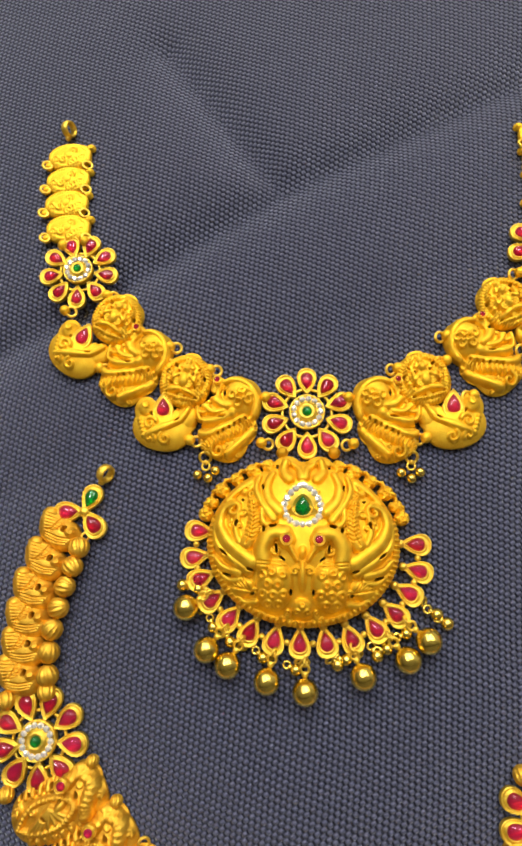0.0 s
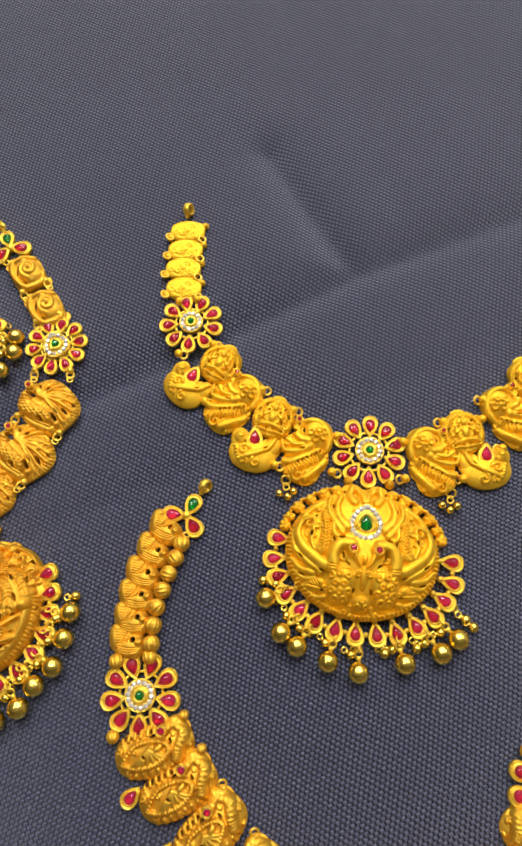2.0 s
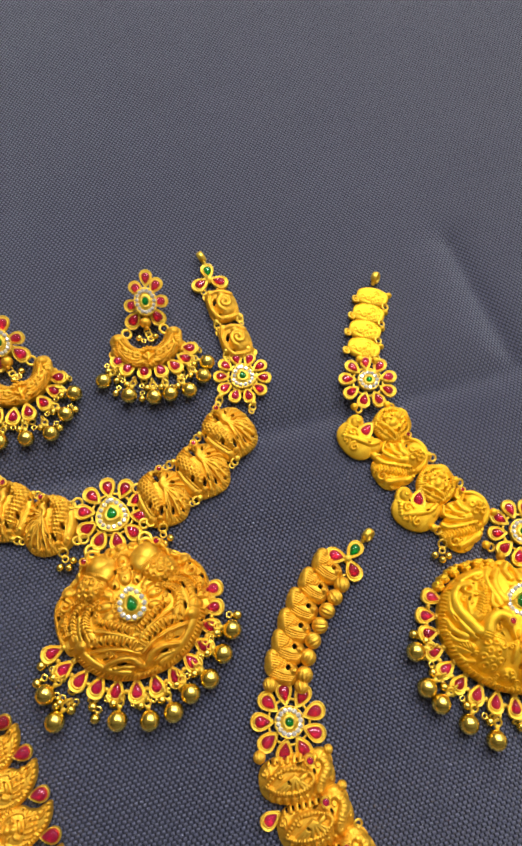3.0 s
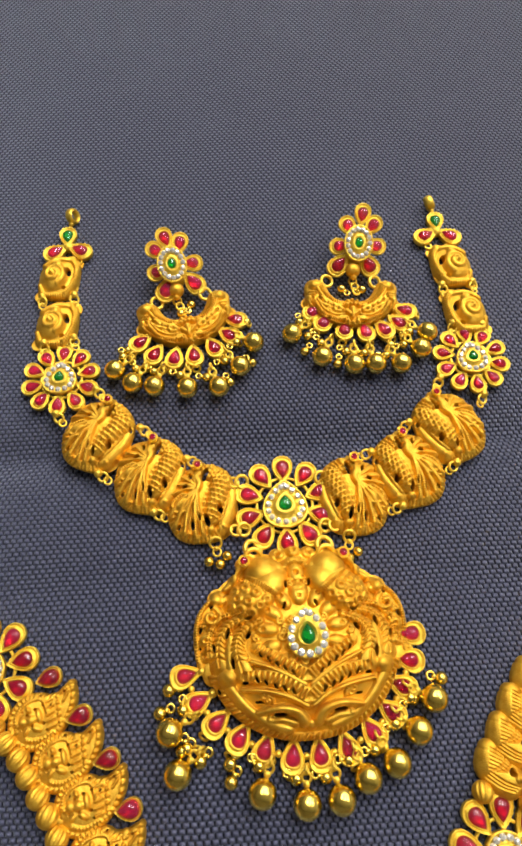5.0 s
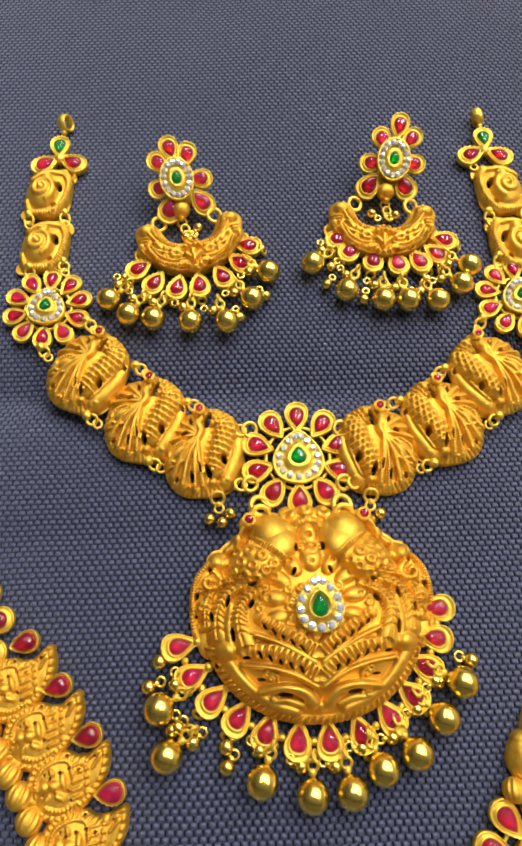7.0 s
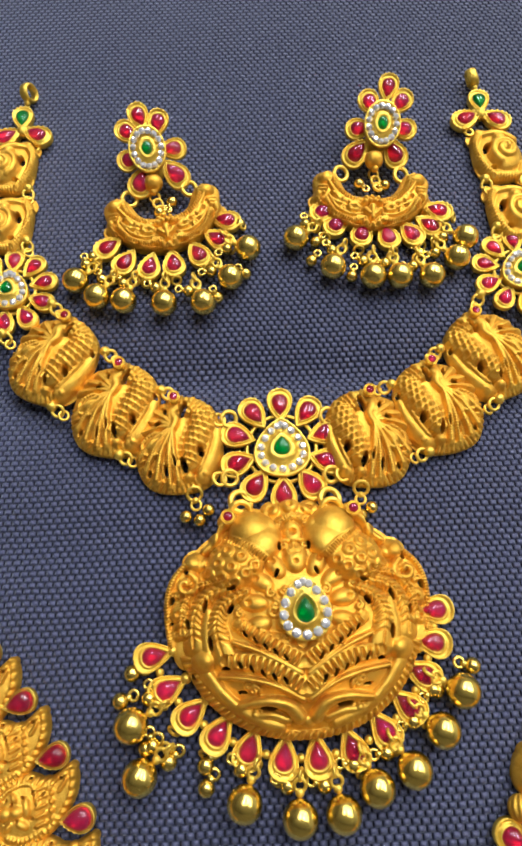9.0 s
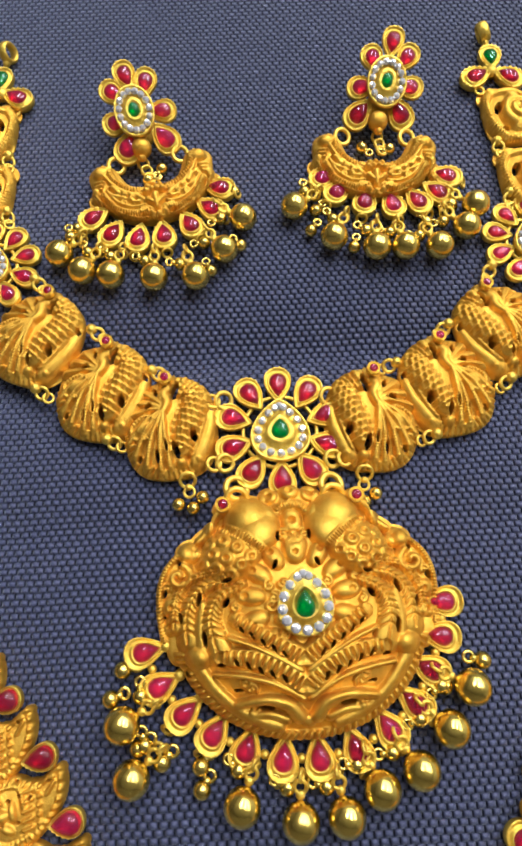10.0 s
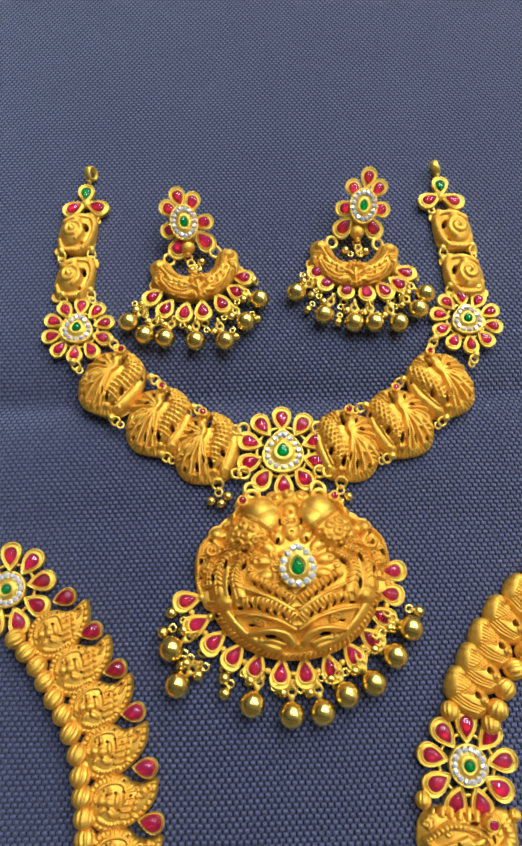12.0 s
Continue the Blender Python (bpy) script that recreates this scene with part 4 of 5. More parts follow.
def oval_pendant(name):
    """The domed oval: two birds head to head under a stone, sweeping plumes, a lacy upper edge and a beaded rim."""
    s = Sheet(27.5, 25, 0.17, True)
    s.outline(0, -1.2, 23.0, 19.8).outline(4.0, 17.6, 3.6, 3.2).outline(0, 15.6, 6, 4)
    knots = ((8.6, 18.2, 1.7), (12.4, 16.8, 1.9), (16.4, 14.6, 1.7), (20.0, 11.8, 1.9), (22.4, 8.6, 1.6), (23.8, 5.6, 1.8))
    for cx, cy, r in knots:
        s.outline(cx, cy, r, r).swell(cx, cy, r + 0.6, r + 0.6, 1.5, 1.2)
    s.swell(0, -1.0, 23.6, 20.4, 9.2, 1.3, 0, 2.0, 0.7).swell(4.0, 17.2, 4.4, 4.0, 2.8, 1.3)
    # birds: arched necks, heads at the middle, flowered breasts
    s.boss(6.3, -11.2, 4.3, 6.0, 2.4, 4)
    s.stroke(smooth_path([(9.0, -6.2), (9.2, -2.6), (7.4, 0.6), (4.2, 0.8)]), 2.2, 2.0, 2.6).boss(3.7, -0.6, 2.1, 2.3, 2.8).stroke([(2.8, -2.4), (1.2, -5.4)], 1.0, 0.35, 2.2)
    s.carve(smooth_path([(6.0, -1.0), (5.6, -3.4), (3.4, -5.6)]), 0.5, 1.4)
    s.carve([(3.2, -6.0), (10.0, -5.6)], 0.22, 0.6).carve([(3.2, -6.8), (10.0, -6.4)], 0.2, 0.5)
    for cx, cy in ((4.4, -8.6), (6.8, -8.0), (9.0, -8.8), (5.4, -10.8), (7.9, -10.8), (4.2, -13.0), (6.6, -13.2), (8.9, -13.0), (5.4, -15.4), (7.8, -15.4)):
        s.boss(cx, cy, 1.2, 1.2, 0.9, over=True).carve(((cx, cy), (cx + 0.01, cy)), 0.5, 1.0)
    s.boss(0, -16.2, 2.5, 2.2, 2.2)
    for cx, cy in ((0, -15.2), (1.2, -17.0)):
        s.boss(cx, cy, 0.9, 0.9, 0.8, over=True).carve(((cx, cy), (cx + 0.01, cy)), 0.4, 0.9)
    s.boss(0, -9.0, 0.9, 3.6, 1.4).boss(0, -3.4, 0.9, 1.6, 1.2)
    # long sweeping plumes and a veined leaf
    s.stroke(smooth_path([(16.0, 8.0), (19.0, 6.8), (20.0, 2.8), (17.6, -1.6), (12.0, -6.0)]), 1.0, 2.2, 2.4).stroke(smooth_path([(21.2, 3.4), (20.4, -1.6), (17.0, -5.0), (12.4, -8.0)]), 0.8, 1.4, 2.0)
    s.stroke(curl(16.6, 6.4, 2.2, 60, 1.0), 0.9, 0.5, 1.8).stroke(smooth_path([(20.6, -5.4), (18.4, -7.6), (14.6, -8.6)]), 0.9, 1.3, 1.8).stroke(smooth_path([(19.2, -8.8), (17.2, -10.4), (14.0, -10.4)]), 0.8, 1.2, 1.7)
    s.boss(14.4, -12.0, 3.6, 2.4, 1.8, -16).stroke(smooth_path([(10.8, -15.4), (13.6, -15.4), (17.2, -12.4)]), 1.0, 0.8, 1.6)
    for k in range(6):
        s.carve([(12.0 + 0.5 * k, -12.6 + 0.1 * k), (13.4 + 0.8 * k, -9.9 - 0.35 * k)], 0.2, 0.5)
    leaf = smooth_path([(12.0, 8.4), (11.4, 4.6), (11.8, 0.8), (13.0, -1.6)], 9)
    s.stroke(leaf, 1.2, 1.9, 2.2).carve(leaf, 0.2, 0.8)
    for k in range(9):
        y = 7.4 - k
        s.carve([(11.6, y), (13.3, y + 0.8)], 0.18, 0.6).carve([(11.4, y), (9.9, y + 0.8)], 0.18, 0.6)
    s.stroke(smooth_path([(15.2, 5.0), (15.8, 1.6), (14.8, -1.4)]), 0.8, 1.1, 1.8)
    # smooth plumes that fan out above and beside the stone
    for pts, w0, w1 in (([(5.6, 6.0), (8.0, 8.8), (8.6, 12.4), (7.4, 15.8)], 1.7, 0.9), ([(6.8, 4.0), (10.0, 8.6), (11.2, 12.0), (10.6, 15.0)], 1.2, 0.8), ([(7.2, 2.2), (9.2, 3.6), (9.6, 6.4)], 1.2, 0.7), ([(3.4, 14.4), (4.8, 16.4), (4.2, 19.0)], 1.5, 1.0), ([(0.4, 14.8), (1.0, 17.0), (2.6, 18.4)], 1.3, 0.8)):
        s.stroke(smooth_path(pts), w0, w1, 1.9)
    s.stroke(smooth_path([(12.8, 13.8), (15.6, 11.8), (18.4, 8.8)]), 1.3, 1.0, 1.9).stroke(smooth_path([(14.0, 10.8), (12.8, 11.8), (12.0, 13.0)]), 0.9, 0.7, 1.5)
    s.boss(13.6, 11.6, 1.2, 1.2, 1.6).carve(((13.6, 11.6), (13.61, 11.6)), 0.5, 1.0)
    for cx, cy, r in knots:
        s.boss(cx, cy, 0.8 * r, 0.8 * r, 1.2).carve(((cx, cy), (cx + 0.01, cy)), 0.34 * r, 1.2)
        for k in range(5):
            s.boss(cx + 0.75 * r * math.cos(k * 1.257 + 0.6), cy + 0.75 * r * math.sin(k * 1.257 + 0.6), 0.32 * r, 0.32 * r, 1.1)
    for a, b in zip(knots, knots[1:]):
        mid = ((a[0] + b[0]) / 2 + 1.1, (a[1] + b[1]) / 2 + 1.2)
        s.stem_outline([a[:2], mid, b[:2]], 0.5).stroke([a[:2], mid, b[:2]], 0.5, 0.5, 1.4, 8, 0.4)
    s.fill(16, 0.8, 1.2, 8, 1.2)
    keep = s.high.copy()
    s.rope(0, -1.2, 22.2, 19.0, 1.05, 2.2, 96, 0.0)
    s.high = np.where((s.y < 5.0) & (s.ellipse(0, -1.2, 23.0, 19.8) > 0.92), s.high, keep)
    for h in ((6.0, -2.6, 0.3, 1.3, -8), (4.6, -4.9, 0.28, 1.0, -52), (15.6, 3.2, 0.4, 0.9, 10), (14.4, 8.9, 0.5, 0.35, 0), (9.0, 1.8, 0.4, 0.7, -10), (6.9, 2.6, 0.9, 0.4, -10), (18.4, -3.8, 1.2, 0.3, 40), (17.6, -9.0, 1.2, 0.28, 15),
              (9.6, 12.2, 0.3, 0.9, -10), (12.0, -7.6, 0.9, 0.3, 20), (10.6, 17.6, 0.4, 0.4, 0), (14.6, 15.4, 0.4, 0.4, 0), (18.4, 13.0, 0.4, 0.4, 0), (21.6, 10.0, 0.4, 0.5, 0), (6.4, 17.8, 0.4, 0.6, 0), (2.6, -12.6, 0.35, 0.8, 0), (11.4, -13.2, 0.5, 0.35, 0)):
        s.hole(*h)
    return s.mesh(name, 0.95)


M["peacock_b"] = peacock_plate("peacock_link", 0)
M["peacock_b_r"] = mirrored(M["peacock_b"])
M["peacock_a"] = peacock_plate("peacock_link", 1)
M["peacock_a_r"] = mirrored(M["peacock_a"])
M["swirl"] = swirl_plate("swirl_link")
M["swirl_r"] = mirrored(M["swirl"])
M["medallion"] = medallion_plate("medallion")
M["crescent"] = crescent_plate("crescent_link")
M["crescent_r"] = mirrored(M["crescent"])
M["coin"] = coin_plate("coin_link")
M["coin_r"] = mirrored(M["coin"])
M["bird"] = bird_plate("bird_link")
M["bird_r"] = mirrored(M["bird"])
M["wide"] = wide_plate("broad_bird_link")
M["wide_r"] = mirrored(M["wide"])
M["leaf"] = leaf_plate("leaf_plaque")
M["boat"] = crescent_birds("crescent_body")


def eye_ruby(parent, x, y, z, size=1.0):
    part("eye_setting", M["eye_collet"], GOLD_SET, parent, x, y, z, 0, (0, 0), size)
    part("eye_stone", M["eye_stone"], RUBY, parent, x, y, z, 0, (0, 0), size, "tiny round red stone")


def between(parent, p, q, gap):
    """Two rings that join neighbouring links, on the inner and the outer side."""
    mx, my = (p[0] + q[0]) / 2, (p[1] + q[1]) / 2
    d = math.hypot(q[0] - p[0], q[1] - p[1])
    nx, ny = -(q[1] - p[1]) / d, (q[0] - p[0]) / d
    for s in (-1, 1):
        linked(parent, mx + nx * gap * s, my + ny * gap * s, 0.92, 1.8, 25 * s)
        linked(parent, mx + nx * gap * s + (q[0] - p[0]) / d * 1.7, my + ny * gap * s + (q[1] - p[1]) / d * 1.5, 0.74, 1.5, 70)
        part("link_ball", M["bead"], GOLD_SET, parent, mx + nx * gap * s - (q[0] - p[0]) / d * 1.7, my + ny * gap * s - (q[1] - p[1]) / d * 1.7, 1.9)


def fringe(pendant, rubies, balls, cx, cy, size, small):
    """Ruby drops round the rim, tips inward, with the hanging gold beads; places in the necklace's frame, moved to the pendant's."""
    for k, (x, y) in enumerate(rubies):
        a = math.degrees(math.atan2((y - cy) / 0.9, x - cx)) + 90
        ux, uy = math.cos(radians(a + 90)), math.sin(radians(a + 90))
        part("petal", M["rim_petal"], GOLD_SET, pendant, x - cx + 0.5 * ux, y - cy + 0.5 * uy, 0.8, a, (-6, 0), (0.97 * size, 0.88 * size, size))
        part("ruby", M["rim_stone"], RUBY, pendant, x - cx + 0.2 * ux, y - cy + 0.2 * uy, 0.8, a, (-6, 0), (0.84 * size, 0.86 * size, size), "deep red teardrop stone")
        part("rim_stud", M["bead"], GOLD_SET, pendant, x - cx + 4.0 * ux, y - cy + 4.0 * uy, 1.7, 0, (0, 0), 0.9)
        if 1 < k < len(rubies) - 2:
            part("rim_loop", M["ring"], GOLD_SET, pendant, x - cx - 4.0 * ux, y - cy - 4.0 * uy, 1.5, a, (50, 20), 0.8)
    for k in range(len(rubies) - 1):
        (ax, ay), (bx, by) = rubies[k], rubies[k + 1]
        part("rim_stud", M["bead"], GOLD_SET, pendant, (ax + bx) / 2 - cx, (ay + by) / 2 - cy, 1.7, 0, (0, 0), 0.7)
    for x, y in balls:
        swing(pendant, x - cx, y - cy, 0, 2.0)
    for x, y in small:
        part("tiny_bead", M["stalked"], GOLD_BALL, pendant, x - cx, y - cy, 1.5, math.degrees(math.atan2(y - cy, x - cx)) + 90, (0, 0), 1.15)


def drop_gem(pendant, x, y, z, wide, tall, count):
    """A green drop in a collet, ringed by white crystals."""
    pts = drop(44, wide, tall, 0.5)
    plate = merged("drop_setting", [loft([ring_at(pts, 0.92, -2.5), ring_at(pts, 1.0, 0.2), ring_at(pts, 0.98, 0.7, 0.12), ring_at(pts, 0.92, 0.6), ring_at(pts, 0.54, 0.5), ring_at(pts, 0.50, 1.2), ring_at(pts, 0.43, 1.3, 0.1), ring_at(pts, 0.38, 0.8)])])
    part("drop_setting", plate, GOLD_SET, pendant, x, y, z, 0, (4, 0))
    part("emerald", make("emerald", *cabochon(drop(36, wide * 0.40, tall * 0.44, 0.8), 0.9, 1.0, 1.2)), EMERALD, pendant, x, y - 0.3, z, 0, (4, 0), 1.0, "bright green teardrop stone")
    for k, (px, py) in enumerate(drop(count, wide * 0.80, tall * 0.80, 0.5)):
        part("crystal", M["crystal"], CRYSTAL, pendant, x + px, y + py, z + 0.75, 41 * k, ((k * 7) % 15 - 7, (k * 5) % 15 - 7), (1.4, 1.4, 1.05))


# ---- necklace with bird links and a round pendant ----
def necklace_round():
    nk = thing("necklace", 0, 0, 16.9, "antique gold necklace with peacock links, ruby flowers and round domed pendant", "necklace", "gold necklaces")
    sides = ((-1, (-62.1, 98.7), (-62.9, 88.0), [(-64.7, 75.7), (-64.1, 58.8)], (-61.7, 40.5), [(-50.0, 22.8, -20), (-35.6, 10.4, -9), (-21.8, 2.0, 2)]),
             (1, (54.8, 98.7), (55.4, 88.6), [(57.7, 74.6), (59.1, 57.5)], (57.8, 41.3), [(47.3, 20.4, 20), (34.3, 8.6, 9), (18.4, 2.0, -2)]))
    for s, hk, tr, small, fl, links in sides:
        hook(nk, *hk, 12 * s)
        trefoil(nk, *tr, -3 * s)
        for k, (x, y) in enumerate(small):
            part("swirl_link", M["swirl" if s < 0 else "swirl_r"], GOLD_B, nk, x, y, 0, 4 * s, (0, 0), (1.04, 1.18, 1.05))
        between(nk, small[0], small[1], 4.8)
        between(nk, small[1], (fl[0], fl[1] + 4), 4.4)
        blossom(nk, *fl, 3 * s, 10, 8.0, 0.80, True, (9.4, 10.6), 14)
        prev = None
        for x, y, a in links:
            link = part("peacock_link", M["peacock_b" if s < 0 else "peacock_b_r"], GOLD_B, nk, x, y, 0, a, (0, 0), (1.04, 1.08, 1.05))
            eye_ruby(link, 0.5 * s, 8.8, 3.6)
            if prev:
                between(nk, prev, (x, y), 8.4)
            prev = (x, y)
        between(nk, fl, (links[0][0], links[0][1]), 6.5)
        for dy in (6.6, -6.4):
            linked(nk, 10.6 * s - 0.5, dy + 0.4, 1.2, 2.0, 30)
            linked(nk, 12.8 * s - 0.5, dy + 0.2, 1.0, 2.2, 90)
        cluster(nk, -18.2 if s < 0 else 15.8, -11.6, -8 * s)
        linked(nk, -9.0 if s < 0 else 9.4, -11.2, 1.6, 2.2, 90)
        linked(nk, -9.0 if s < 0 else 9.4, -13.4, 1.5, 3.0, 0)
    blossom(nk, 0, 0.2, 0, 10, 9.6, 0.94, True, (11.6, 13.2), 16)
    cx, cy = 1.7, -34.6
    disc = round_pendant("pendant")
    disc.transform(Matrix.Diagonal((1.10, 1.03, 1.08, 1)))
    pd = part("pendant", disc, GOLD_B, nk, cx, cy, 0, 2)
    for s in (-1, 1):
        eye_ruby(pd, 12.4 * s, 20.2, 5.4, 1.15)
    drop_gem(pd, 0.8, 2.0, 12.2, 9.0, 11.4, 14)
    rubies = [(-26.0, -39.3), (-23.4, -45.3), (-19.2, -50.0), (-14.2, -53.6), (-8.7, -56.5), (-2.4, -58.4), (3.9, -58.6), (10.4, -57.8), (16.5, -55.0), (21.5, -51.3), (25.0, -46.0), (27.7, -40.5), (29.0, -34.6)]
    balls = [(-29.9, -50.9), (-28.4, -59.4), (-9.9, -64.8), (-0.3, -67.7), (7.4, -67.5), (13.8, -63.9), (20.8, -61.5), (26.9, -55.5), (31.7, -49.2)]
    small = [(-30.0, -42.1), (-32.2, -46.8), (-27.4, -55.0), (-23.4, -57.5), (-16.7, -58.6), (-16.7, -62.2), (34.6, -45.2), (27.1, -48.9)]
    fringe(pd, rubies, balls, cx + 0.7, cy, 0.98, small)


# ---- necklace with medallions and an oval pendant ----
def necklace_oval():
    nk = thing("necklace", 146.5, 0, -13.5, "bright matte gold necklace with coin links, medallions and oval pendant", "necklace", "gold necklaces")
    sides = ((-1, (-72.7, 90.3), [(-71.9, 81.8, 3), (-71.8, 73.5, 2), (-71.6, 65.5, 2), (-70.4, 57.2, 2)], (-65.7, 43.0), (-53.3, 27.5), (-63.9, 19.2), (-47.2, 13.8), (-33.0, 9.0), (-38.7, -2.0), (-20.7, -1.2)),
             (1, (70.4, 93.0), [(69.4, 84.1, -2), (69.9, 75.9, -2), (70.1, 68.2, -2), (69.2, 58.9, -2)], (67.9, 47.5), (54.0, 30.4), (65.5, 23.3), (47.3, 15.9), (31.0, 8.8), (38.3, -1.6), (20.7, -1.5)))
    for s, hk, coins, fl, m1, c1, p1, m2, c2, p2 in sides:
        suffix = "" if s < 0 else "_r"
        hook(nk, *hk, 10 * s)
        for x, y, a in coins:
            part("coin_link", M["coin" + suffix], GOLD_A, nk, x, y, 0, a, (0, 0), (1.0, 1.1, 1.0))
            linked(nk, x + 6.6 * s, y - 3.2, 1.0, 1.8, 90)
            linked(nk, x - 6.0 * s, y - 3.6, 1.0, 1.8, 90)
        blossom(nk, *fl, 20, 9, 8.1, 0.86, False, (8.6, 8.6), 12)
        for (x, y), a in ((m1, 26 * s), (m2, 14 * s)):
            part("medallion", M["medallion"], GOLD_A, nk, x, y, 0.6, a, (0, 0), 1.12)
        for (x, y), a in ((c1, 38 * s), (c2, 12 * s)):
            link = part("crescent_link", M["crescent" + suffix], GOLD_A, nk, x, y, 0, a, (0, 0), (1.1, 1.12, 1.0))
            ruby(link, 0.6 * s, 3.0, 2.0, -14 * s, 0.86)
        for (x, y), a in ((p1, 24 * s), (p2, 4 * s)):
            link = part("peacock_link", M["peacock_a" + suffix], GOLD_A, nk, x, y, 0, a, (0, 0), (0.98, 1.0, 1.0))
            eye_ruby(link, 4.1 * s, 9.6, 3.4, 0.95)
        for (px, py) in ((fl[0] - 9.0 * s, fl[1] - 8.0), (fl[0] + 3.0 * s, fl[1] - 12.4), (p1[0] - 9.4 * s, p1[1] + 5.4), (c1[0] - 6.6 * s, c1[1] - 6.0), (p1[0] - 3.4 * s, p1[1] - 11.4), (m2[0] - 6.6 * s, m2[1] + 3.4),
                         (c2[0] - 7.4 * s, c2[1] - 5.4), (p2[0] - 9.6 * s, p2[1] + 5.6), (p2[0] - 8.6 * s, p2[1] - 7.0), (m2[0] + 6.4 * s, m2[1] + 5.4), (fl[0] - 1.0 * s, fl[1] + 9.4), (fl[0] + 5.4 * s, fl[1] + 8.2)):
            part("link_ball", M["bead"], GOLD_A, nk, px, py, 2.1, 0, (0, 0), 1.25)
            linked(nk, px - 1.8 * s, py - 0.4, 1.0, 1.8, 40)
        cluster(nk, -26.8 * -s, -14.6, -6 * s)
        for px, py in ((-6.6, -11.0), (7.0, -11.0)):
            part("link_ball", M["bead"], GOLD_A, nk, px, py, 2.2, 0, (0, 0), 1.35)
    blossom(nk, 0, 0, 0, 10, 8.8, 0.88, False, (9.6, 9.6), 13)
    cx, cy = -1.4, -33.2
    disc = oval_pendant("pendant")
    disc.transform(Matrix.Diagonal((1.05, 1.02, 1.15, 1)))
    pd = part("pendant", disc, GOLD_A, nk, cx, cy, 0, -1)
    for s in (-1, 1):
        eye_ruby(pd, 3.8 * s, -0.6, 13.9, 1.15)
    drop_gem(pd, -0.1, 7.8, 11.0, 10.4, 12.0, 20)
    rubies = [(-29.2, -31.8), (-30.0, -38.4), (-28.1, -43.7), (-25.1, -48.9), (-20.4, -53.1), (-15.2, -56.2), (-9.1, -57.9), (-2.8, -58.5), (3.7, -58.1), (9.8, -57.0), (15.7, -54.4), (20.6, -50.8), (24.0, -45.8), (26.5, -40.4), (26.2, -33.9)]
    balls = [(-31.2, -50.7), (-25.6, -60.4), (-20.3, -63.8), (-10.7, -67.1), (-1.4, -69.2), (12.4, -65.2), (23.1, -61.1), (28.1, -56.6)]
    small = [(30.6, -50.6), (33.0, -52.6), (-32.6, -45.4), (6.4, -63.0), (16.0, -60.6)]
    fringe(pd, rubies, balls, cx - 1.0, cy, 0.95, small)


# ---- earrings ----
def earring(x, y, crown, petals, blob, boat, drops, balls, small, label):
    er = thing("earring", x, y, 16.9, label, "earring", "pair of earrings")
    ex, ey, ea = boat
    tx, ty = crown
    top = blossom(er, tx, ty, ea, 7, 2.6, 0.9, False, (9.0, 11.4), 15, skip=range(7), name="top_flower")
    top.matrix_basis = pose(tx * 0.001, ty * 0.001, 0.0062, 22, 0, ea)
    part("post", make("post", *loft([[(r * math.cos(math.pi * k / 8), r * math.sin(math.pi * k / 8), z) for k in range(16)] for r, z in ((3.6, 0.0), (3.6, 1.2), (0.9, 1.8), (0.9, 7.4))], True, True)), GOLD_B, er, tx, ty)
    for k, (px, py) in enumerate(petals):
        a = math.degrees(math.atan2(py - 2.4, px)) + 90
        m = Matrix.Rotation(radians(-ea), 2)
        q = m @ Vector((px + 0.4 + 0.1 * ea, py - 1.4)) * 0.72
        ruby(top, q.x, q.y, -0.7, a - ea, 0.86 if py > -4 else 1.0)
    part("stud", merged("stud", [ball(2.3, (0, 2.2, 2.6), 20, 12), ball(1.0, (0, 0, 2.2), 12, 8)]), GOLD_B, er, blob[0], blob[1] - 2.4, 1.6)
    for k in range(3):
        linked(er, blob[0] + 0.5 * k + (ex - blob[0]) * 0.12 * k, blob[1] - 2.6 - 1.9 * k, 0.85, 2.0, 40 * k)
    body = part("crescent_body", M["boat"], GOLD_B, er, ex, ey + 0.8, 0.2, ea, (0, 0), (1.13, 1.06, 1.05))
    for s in (-1, 1):
        linked(er, ex + math.cos(radians(ea)) * 7.4 * s - math.sin(radians(ea)) * 8.4, ey + math.sin(radians(ea)) * 7.4 * s + math.cos(radians(ea)) * 8.4, 1.3, 2.6, 30)
    for k, (px, py) in enumerate(drops):
        a = math.degrees(math.atan2(py - ey - 4, px - ex)) + 90
        ruby(er, px, py, 1.0, a, 0.92, (-4, 0))
        ux, uy = math.cos(radians(a - 90)), math.sin(radians(a - 90))
        part("drop_loop", M["ring"], GOLD_SET, er, px + 4.2 * ux, py + 4.2 * uy, 1.6, a, (60, 10), 0.8)
    for px, py in balls:
        swing(er, px, py, ex, ey + 4, 0.95)
    for px, py in small:
        part("tiny_bead", M["stalked"], GOLD_BALL, er, px, py, 1.5, math.degrees(math.atan2(py - ey - 4, px - ex)) + 90, (0, 0), 1.0)


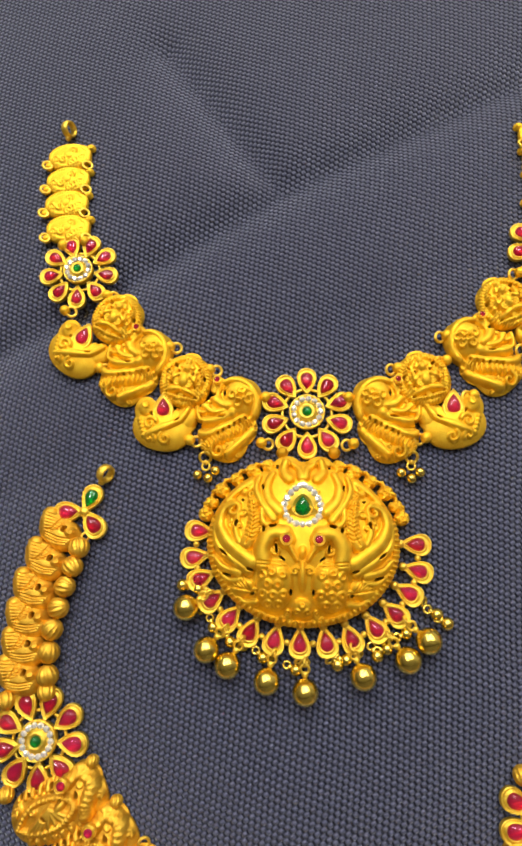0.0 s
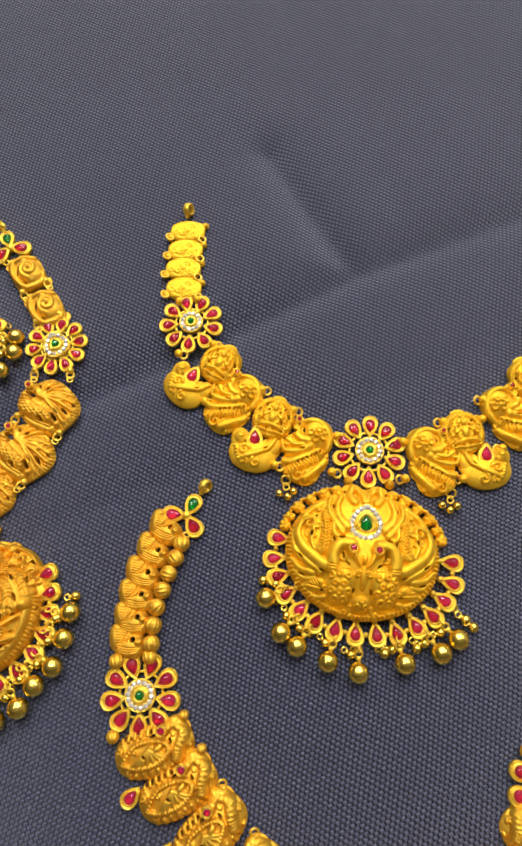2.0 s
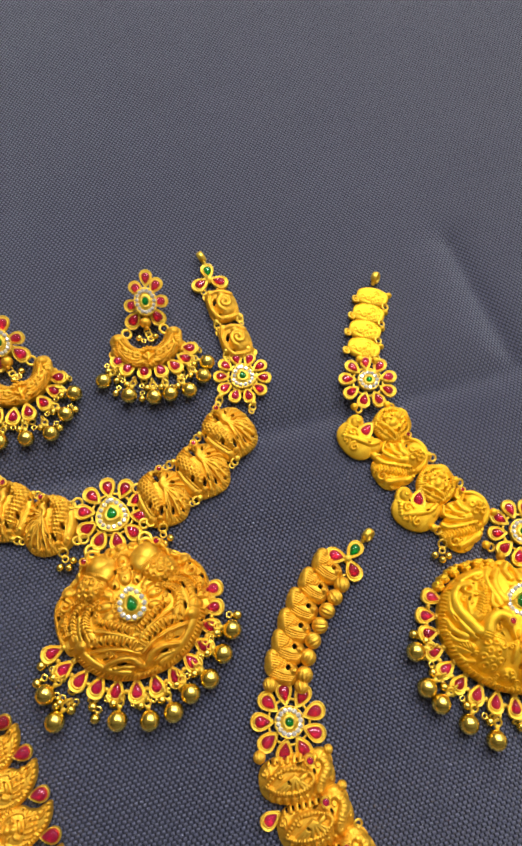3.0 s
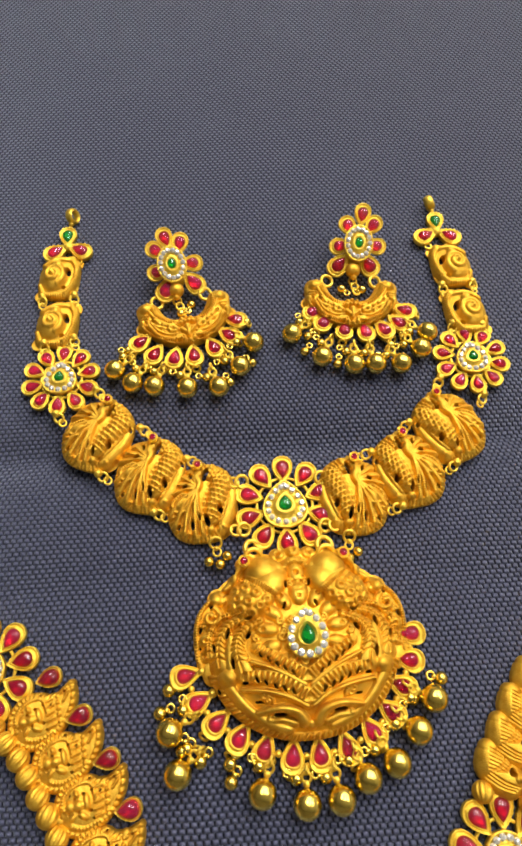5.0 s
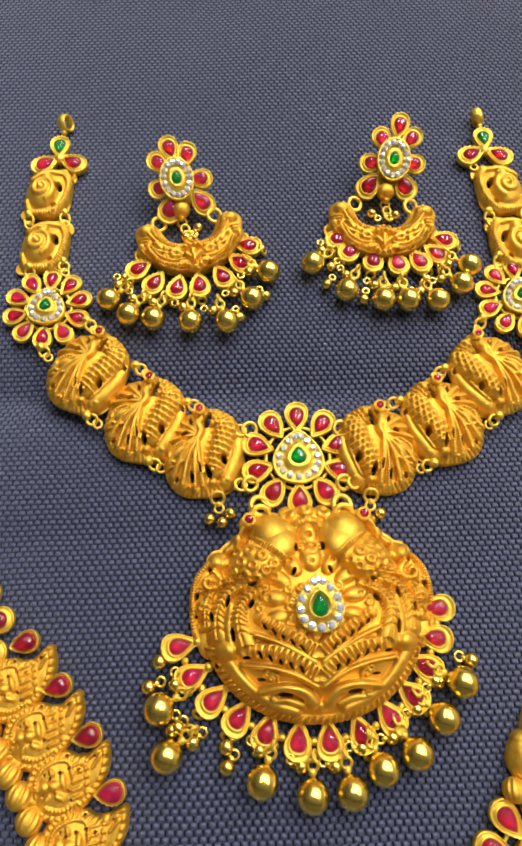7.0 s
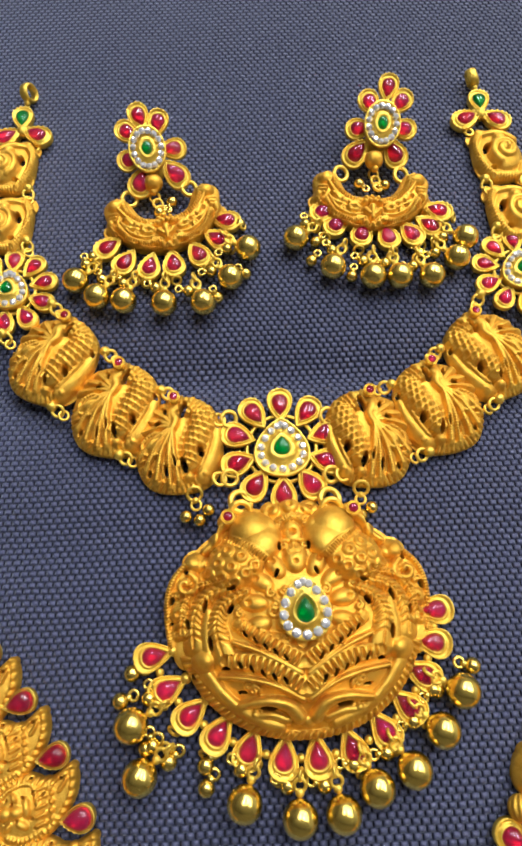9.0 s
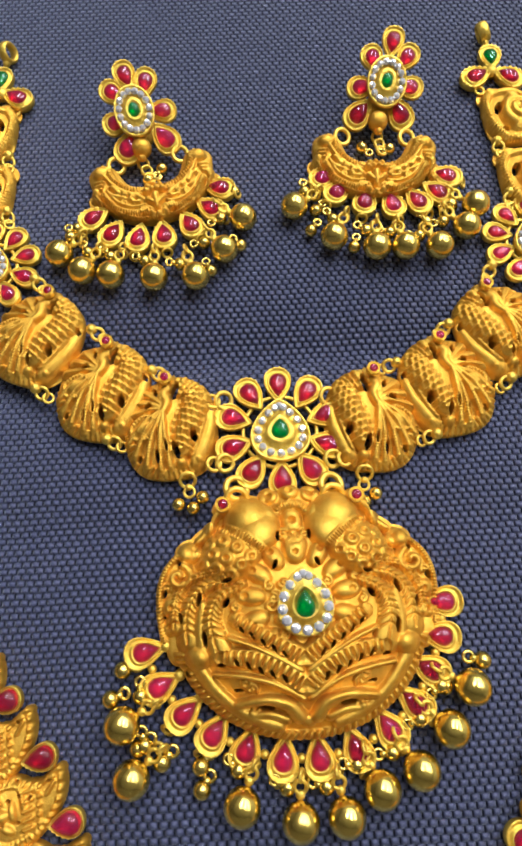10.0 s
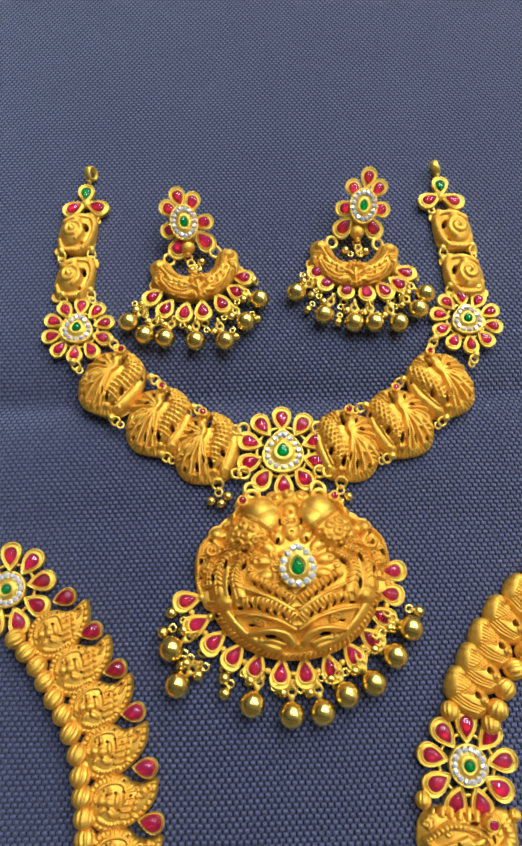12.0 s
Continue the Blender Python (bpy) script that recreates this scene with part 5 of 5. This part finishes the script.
def earrings():
    earring(-51.8, 64.7, (1.5, -2.2), [(-4.1, 13.0), (1.9, 10.9), (-7.8, 7.8), (6.5, 2.7), (-7.1, -0.8), (7.3, -5.4), (-4.0, -8.2)], (2.5, -9.2), (5.2, -19.6, 10),
            [(-8.2, -25.9), (-4.0, -30.1), (1.8, -31.5), (7.4, -30.9), (13.2, -28.5), (17.7, -24.5), (19.8, -19.4)],
            [(-15.2, -35.1), (-10.1, -39.5), (-3.9, -40.8), (5.4, -41.8), (14.4, -41.9), (20.7, -35.6), (25.0, -27.9)],
            [(-11.9, -28.0), (-6.6, -33.8), (6.7, -13.0), (3.6, -16.0), (17.6, -39.9), (24.2, -33.9), (23.2, -20.0)], "antique gold drop earring with ruby petals, lying tilted on cloth")
    earring(3.6, 87.1, (-0.8, -2.4), [(2.8, 14.4), (-3.4, 9.6), (6.8, 9.4), (-7.2, 1.6), (7.2, 0.8), (-8.4, -6.4), (4.2, -7.0)], (-2.8, -9.9), (-4.2, -21.4, -4),
            [(-15.8, -23.1), (-13.0, -26.9), (-7.2, -29.7), (-1.1, -30.7), (4.5, -30.2), (9.2, -28.1), (11.6, -24.0)],
            [(-23.1, -30.9), (-14.8, -39.0), (-5.7, -41.9), (0.5, -42.1), (7.9, -42.3), (14.3, -37.7), (17.0, -32.3)],
            [(-19.6, -36.3), (-18.3, -31.2), (-10.4, -40.9), (-6.5, -14.8), (-0.2, -15.5), (6.1, -35.4), (12.1, -31.7)], "antique gold drop earring with ruby petals, lying straight on cloth")


# ---- necklace with bird and melon beads ----
def necklace_birds():
    nk = thing("necklace", 0, 0, 0, "antique gold necklace of bird links, melon beads and ruby flowers", "necklace", "gold necklaces")
    left = ((90.2, -3.9), -42, (83.6, -11.6), [(76.1, -15.0), (71.4, -21.6), (67.4, -28.3), (64.8, -34.9), (62.9, -41.6), (60.9, -48.0)],
            [(80.8, -21.0), (78.4, -25.3), (75.7, -29.8), (73.3, -34.6), (71.0, -39.4), (69.4, -44.6), (68.3, -49.9)], (63.6, -63.9), 1)
    right = ((198.0, -42.5), 5, (196.8, -53.0), [(200.6, -60.8), (199.6, -67.5), (197.8, -74.6), (195.4, -81.7), (192.6, -88.4), (189.3, -94.8)],
             [(191.4, -60.3), (190.7, -65.9), (190.1, -71.2), (188.8, -76.2), (186.9, -81.3), (184.4, -86.1), (181.4, -90.6)], (177.3, -105.2), -1)
    for hk, ang, tr, birds, melons, fl, s in (left, right):
        hook(nk, *hk, ang)
        trefoil(nk, *tr, ang * 0.9)
        for k, (x, y) in enumerate(birds):
            nx, ny = birds[min(k + 1, 5)][0] - birds[max(k - 1, 0)][0], birds[min(k + 1, 5)][1] - birds[max(k - 1, 0)][1]
            a = math.degrees(math.atan2(ny, nx)) + 90
            part("bird_link", M["bird" if s > 0 else "bird_r"], GOLD_B, nk, x, y, 0, a, (0, 0), 0.92)
        for k, (x, y) in enumerate(melons):
            part("melon_bead", M["melon"], GOLD_B, nk, x, y, 2.75, 30 * k, (78, 10 * (k % 3)))
        blossom(nk, *fl, 12, 9, 8.4, 0.93, False, (9.6, 9.6), 14)
        for dx, dy in ((-6.4 * s, 10.6), (3.8 * s, 10.4)):
            part("link_ball", M["melon"], GOLD_B, nk, fl[0] + dx, fl[1] + dy, 2.4, 0, (70, 20), 0.85)
    # broad links follow the curve from flower to flower below
    course = ((66.4, -79.4, 8), (72.2, -90.6, 18), (80.0, -102.4, 34), (90.0, -116.5, 46), (104.5, -128.5, 62), (123.0, -135.0, 84), (142.0, -135.0, 106), (157.5, -128.5, 126))
    for k, (x, y, a) in enumerate(course):
        link = part("broad_bird_link", M["wide"], GOLD_B, nk, x, y, 0, a, (0, 0), 0.96)
        eye_ruby(link, 4.2, 5.2, 5.4, 1.3)
        m = Matrix.Rotation(radians(a), 2)
        inner, outer = m @ Vector((10.6, 6.8)), m @ Vector((-11.0, 7.0))
        if k < 2:
            part("link_ball", M["melon"], GOLD_B, nk, x + inner.x, y + inner.y, 2.0, 0, (60, 0), 0.55)
        linked(nk, x + inner.x, y + inner.y, 0.9, 1.6, 30)
        if k:
            ruby(link, -13.4, 4.6, 1.0, -70, 0.86)
        else:
            part("link_ball", M["melon"], GOLD_B, nk, x + outer.x, y + outer.y, 2.4, 0, (60, 0), 0.72)
    link = part("broad_bird_link", M["wide_r"], GOLD_B, nk, 170.0, -118.0, 0, -52, (0, 0), 0.90)
    eye_ruby(link, -4.2, 5.2, 5.4, 1.3)


# ---- necklace with leaf plaques ----
def necklace_leaves():
    nk = thing("necklace", 0, 0, 0, "antique gold necklace of leaf plaques, red stones and fluted beads", "necklace", "gold necklaces")
    blossom(nk, -59.9, -56.4, 20, 9, 8.6, 0.93, False, (9.6, 9.6), 15)
    plaques = ((-42.7, -61.5, -2), (-34.2, -68.0, -4), (-26.2, -74.9, -8), (-19.6, -83.6, -16), (-14.0, -93.6, -25), (-9.6, -104.0, -30), (-6.0, -114.6, -34))
    leaves = ((-44.6, -54.3), (-34.9, -60.2), (-25.8, -67.0), (-18.0, -75.0), (-11.1, -85.6), (-6.0, -95.9), (-2.2, -106.8))
    for (x, y, a), (rx, ry) in zip(plaques, leaves):
        part("leaf_plaque", M["leaf"], GOLD_B, nk, x, y, 0, a + 26, (0, 0), 1.0)
        part("petal", M["petal"], GOLD_SET, nk, rx, ry, 1.6, a + 128, (0, 0), (0.78, 0.74, 1.0))
        part("ruby", M["petal_stone"], RUBY, nk, rx, ry, 1.5, a + 128, (0, 0), (0.98, 0.94, 1.05), "pinkish red teardrop stone")
        part("link_ball", M["bead"], GOLD_B, nk, rx + 1.0, ry - 4.6, 2.0, 0, (0, 0), 1.1)
        part("link_ball", M["bead"], GOLD_B, nk, x - 5.6, y - 5.6, 2.0, 0, (0, 0), 1.3)
    melons = ((-52.9, -67.2), (-49.0, -69.4), (-45.0, -71.7), (-41.7, -74.4), (-38.0, -77.5), (-34.5, -80.3), (-31.1, -83.6), (-27.8, -87.4), (-25.4, -91.6), (-23.3, -95.5), (-21.4, -99.4), (-19.6, -103.4), (-18.0, -108.2), (-16.8, -113.0))
    for k, (x, y) in enumerate(melons):
        part("melon_bead", M["melon"], GOLD_B, nk, x, y, 2.75, -40 + 5 * k, (70, 15 * (k % 3)), 0.95)


necklace_round()
necklace_oval()
earrings()
necklace_birds()
necklace_leaves()
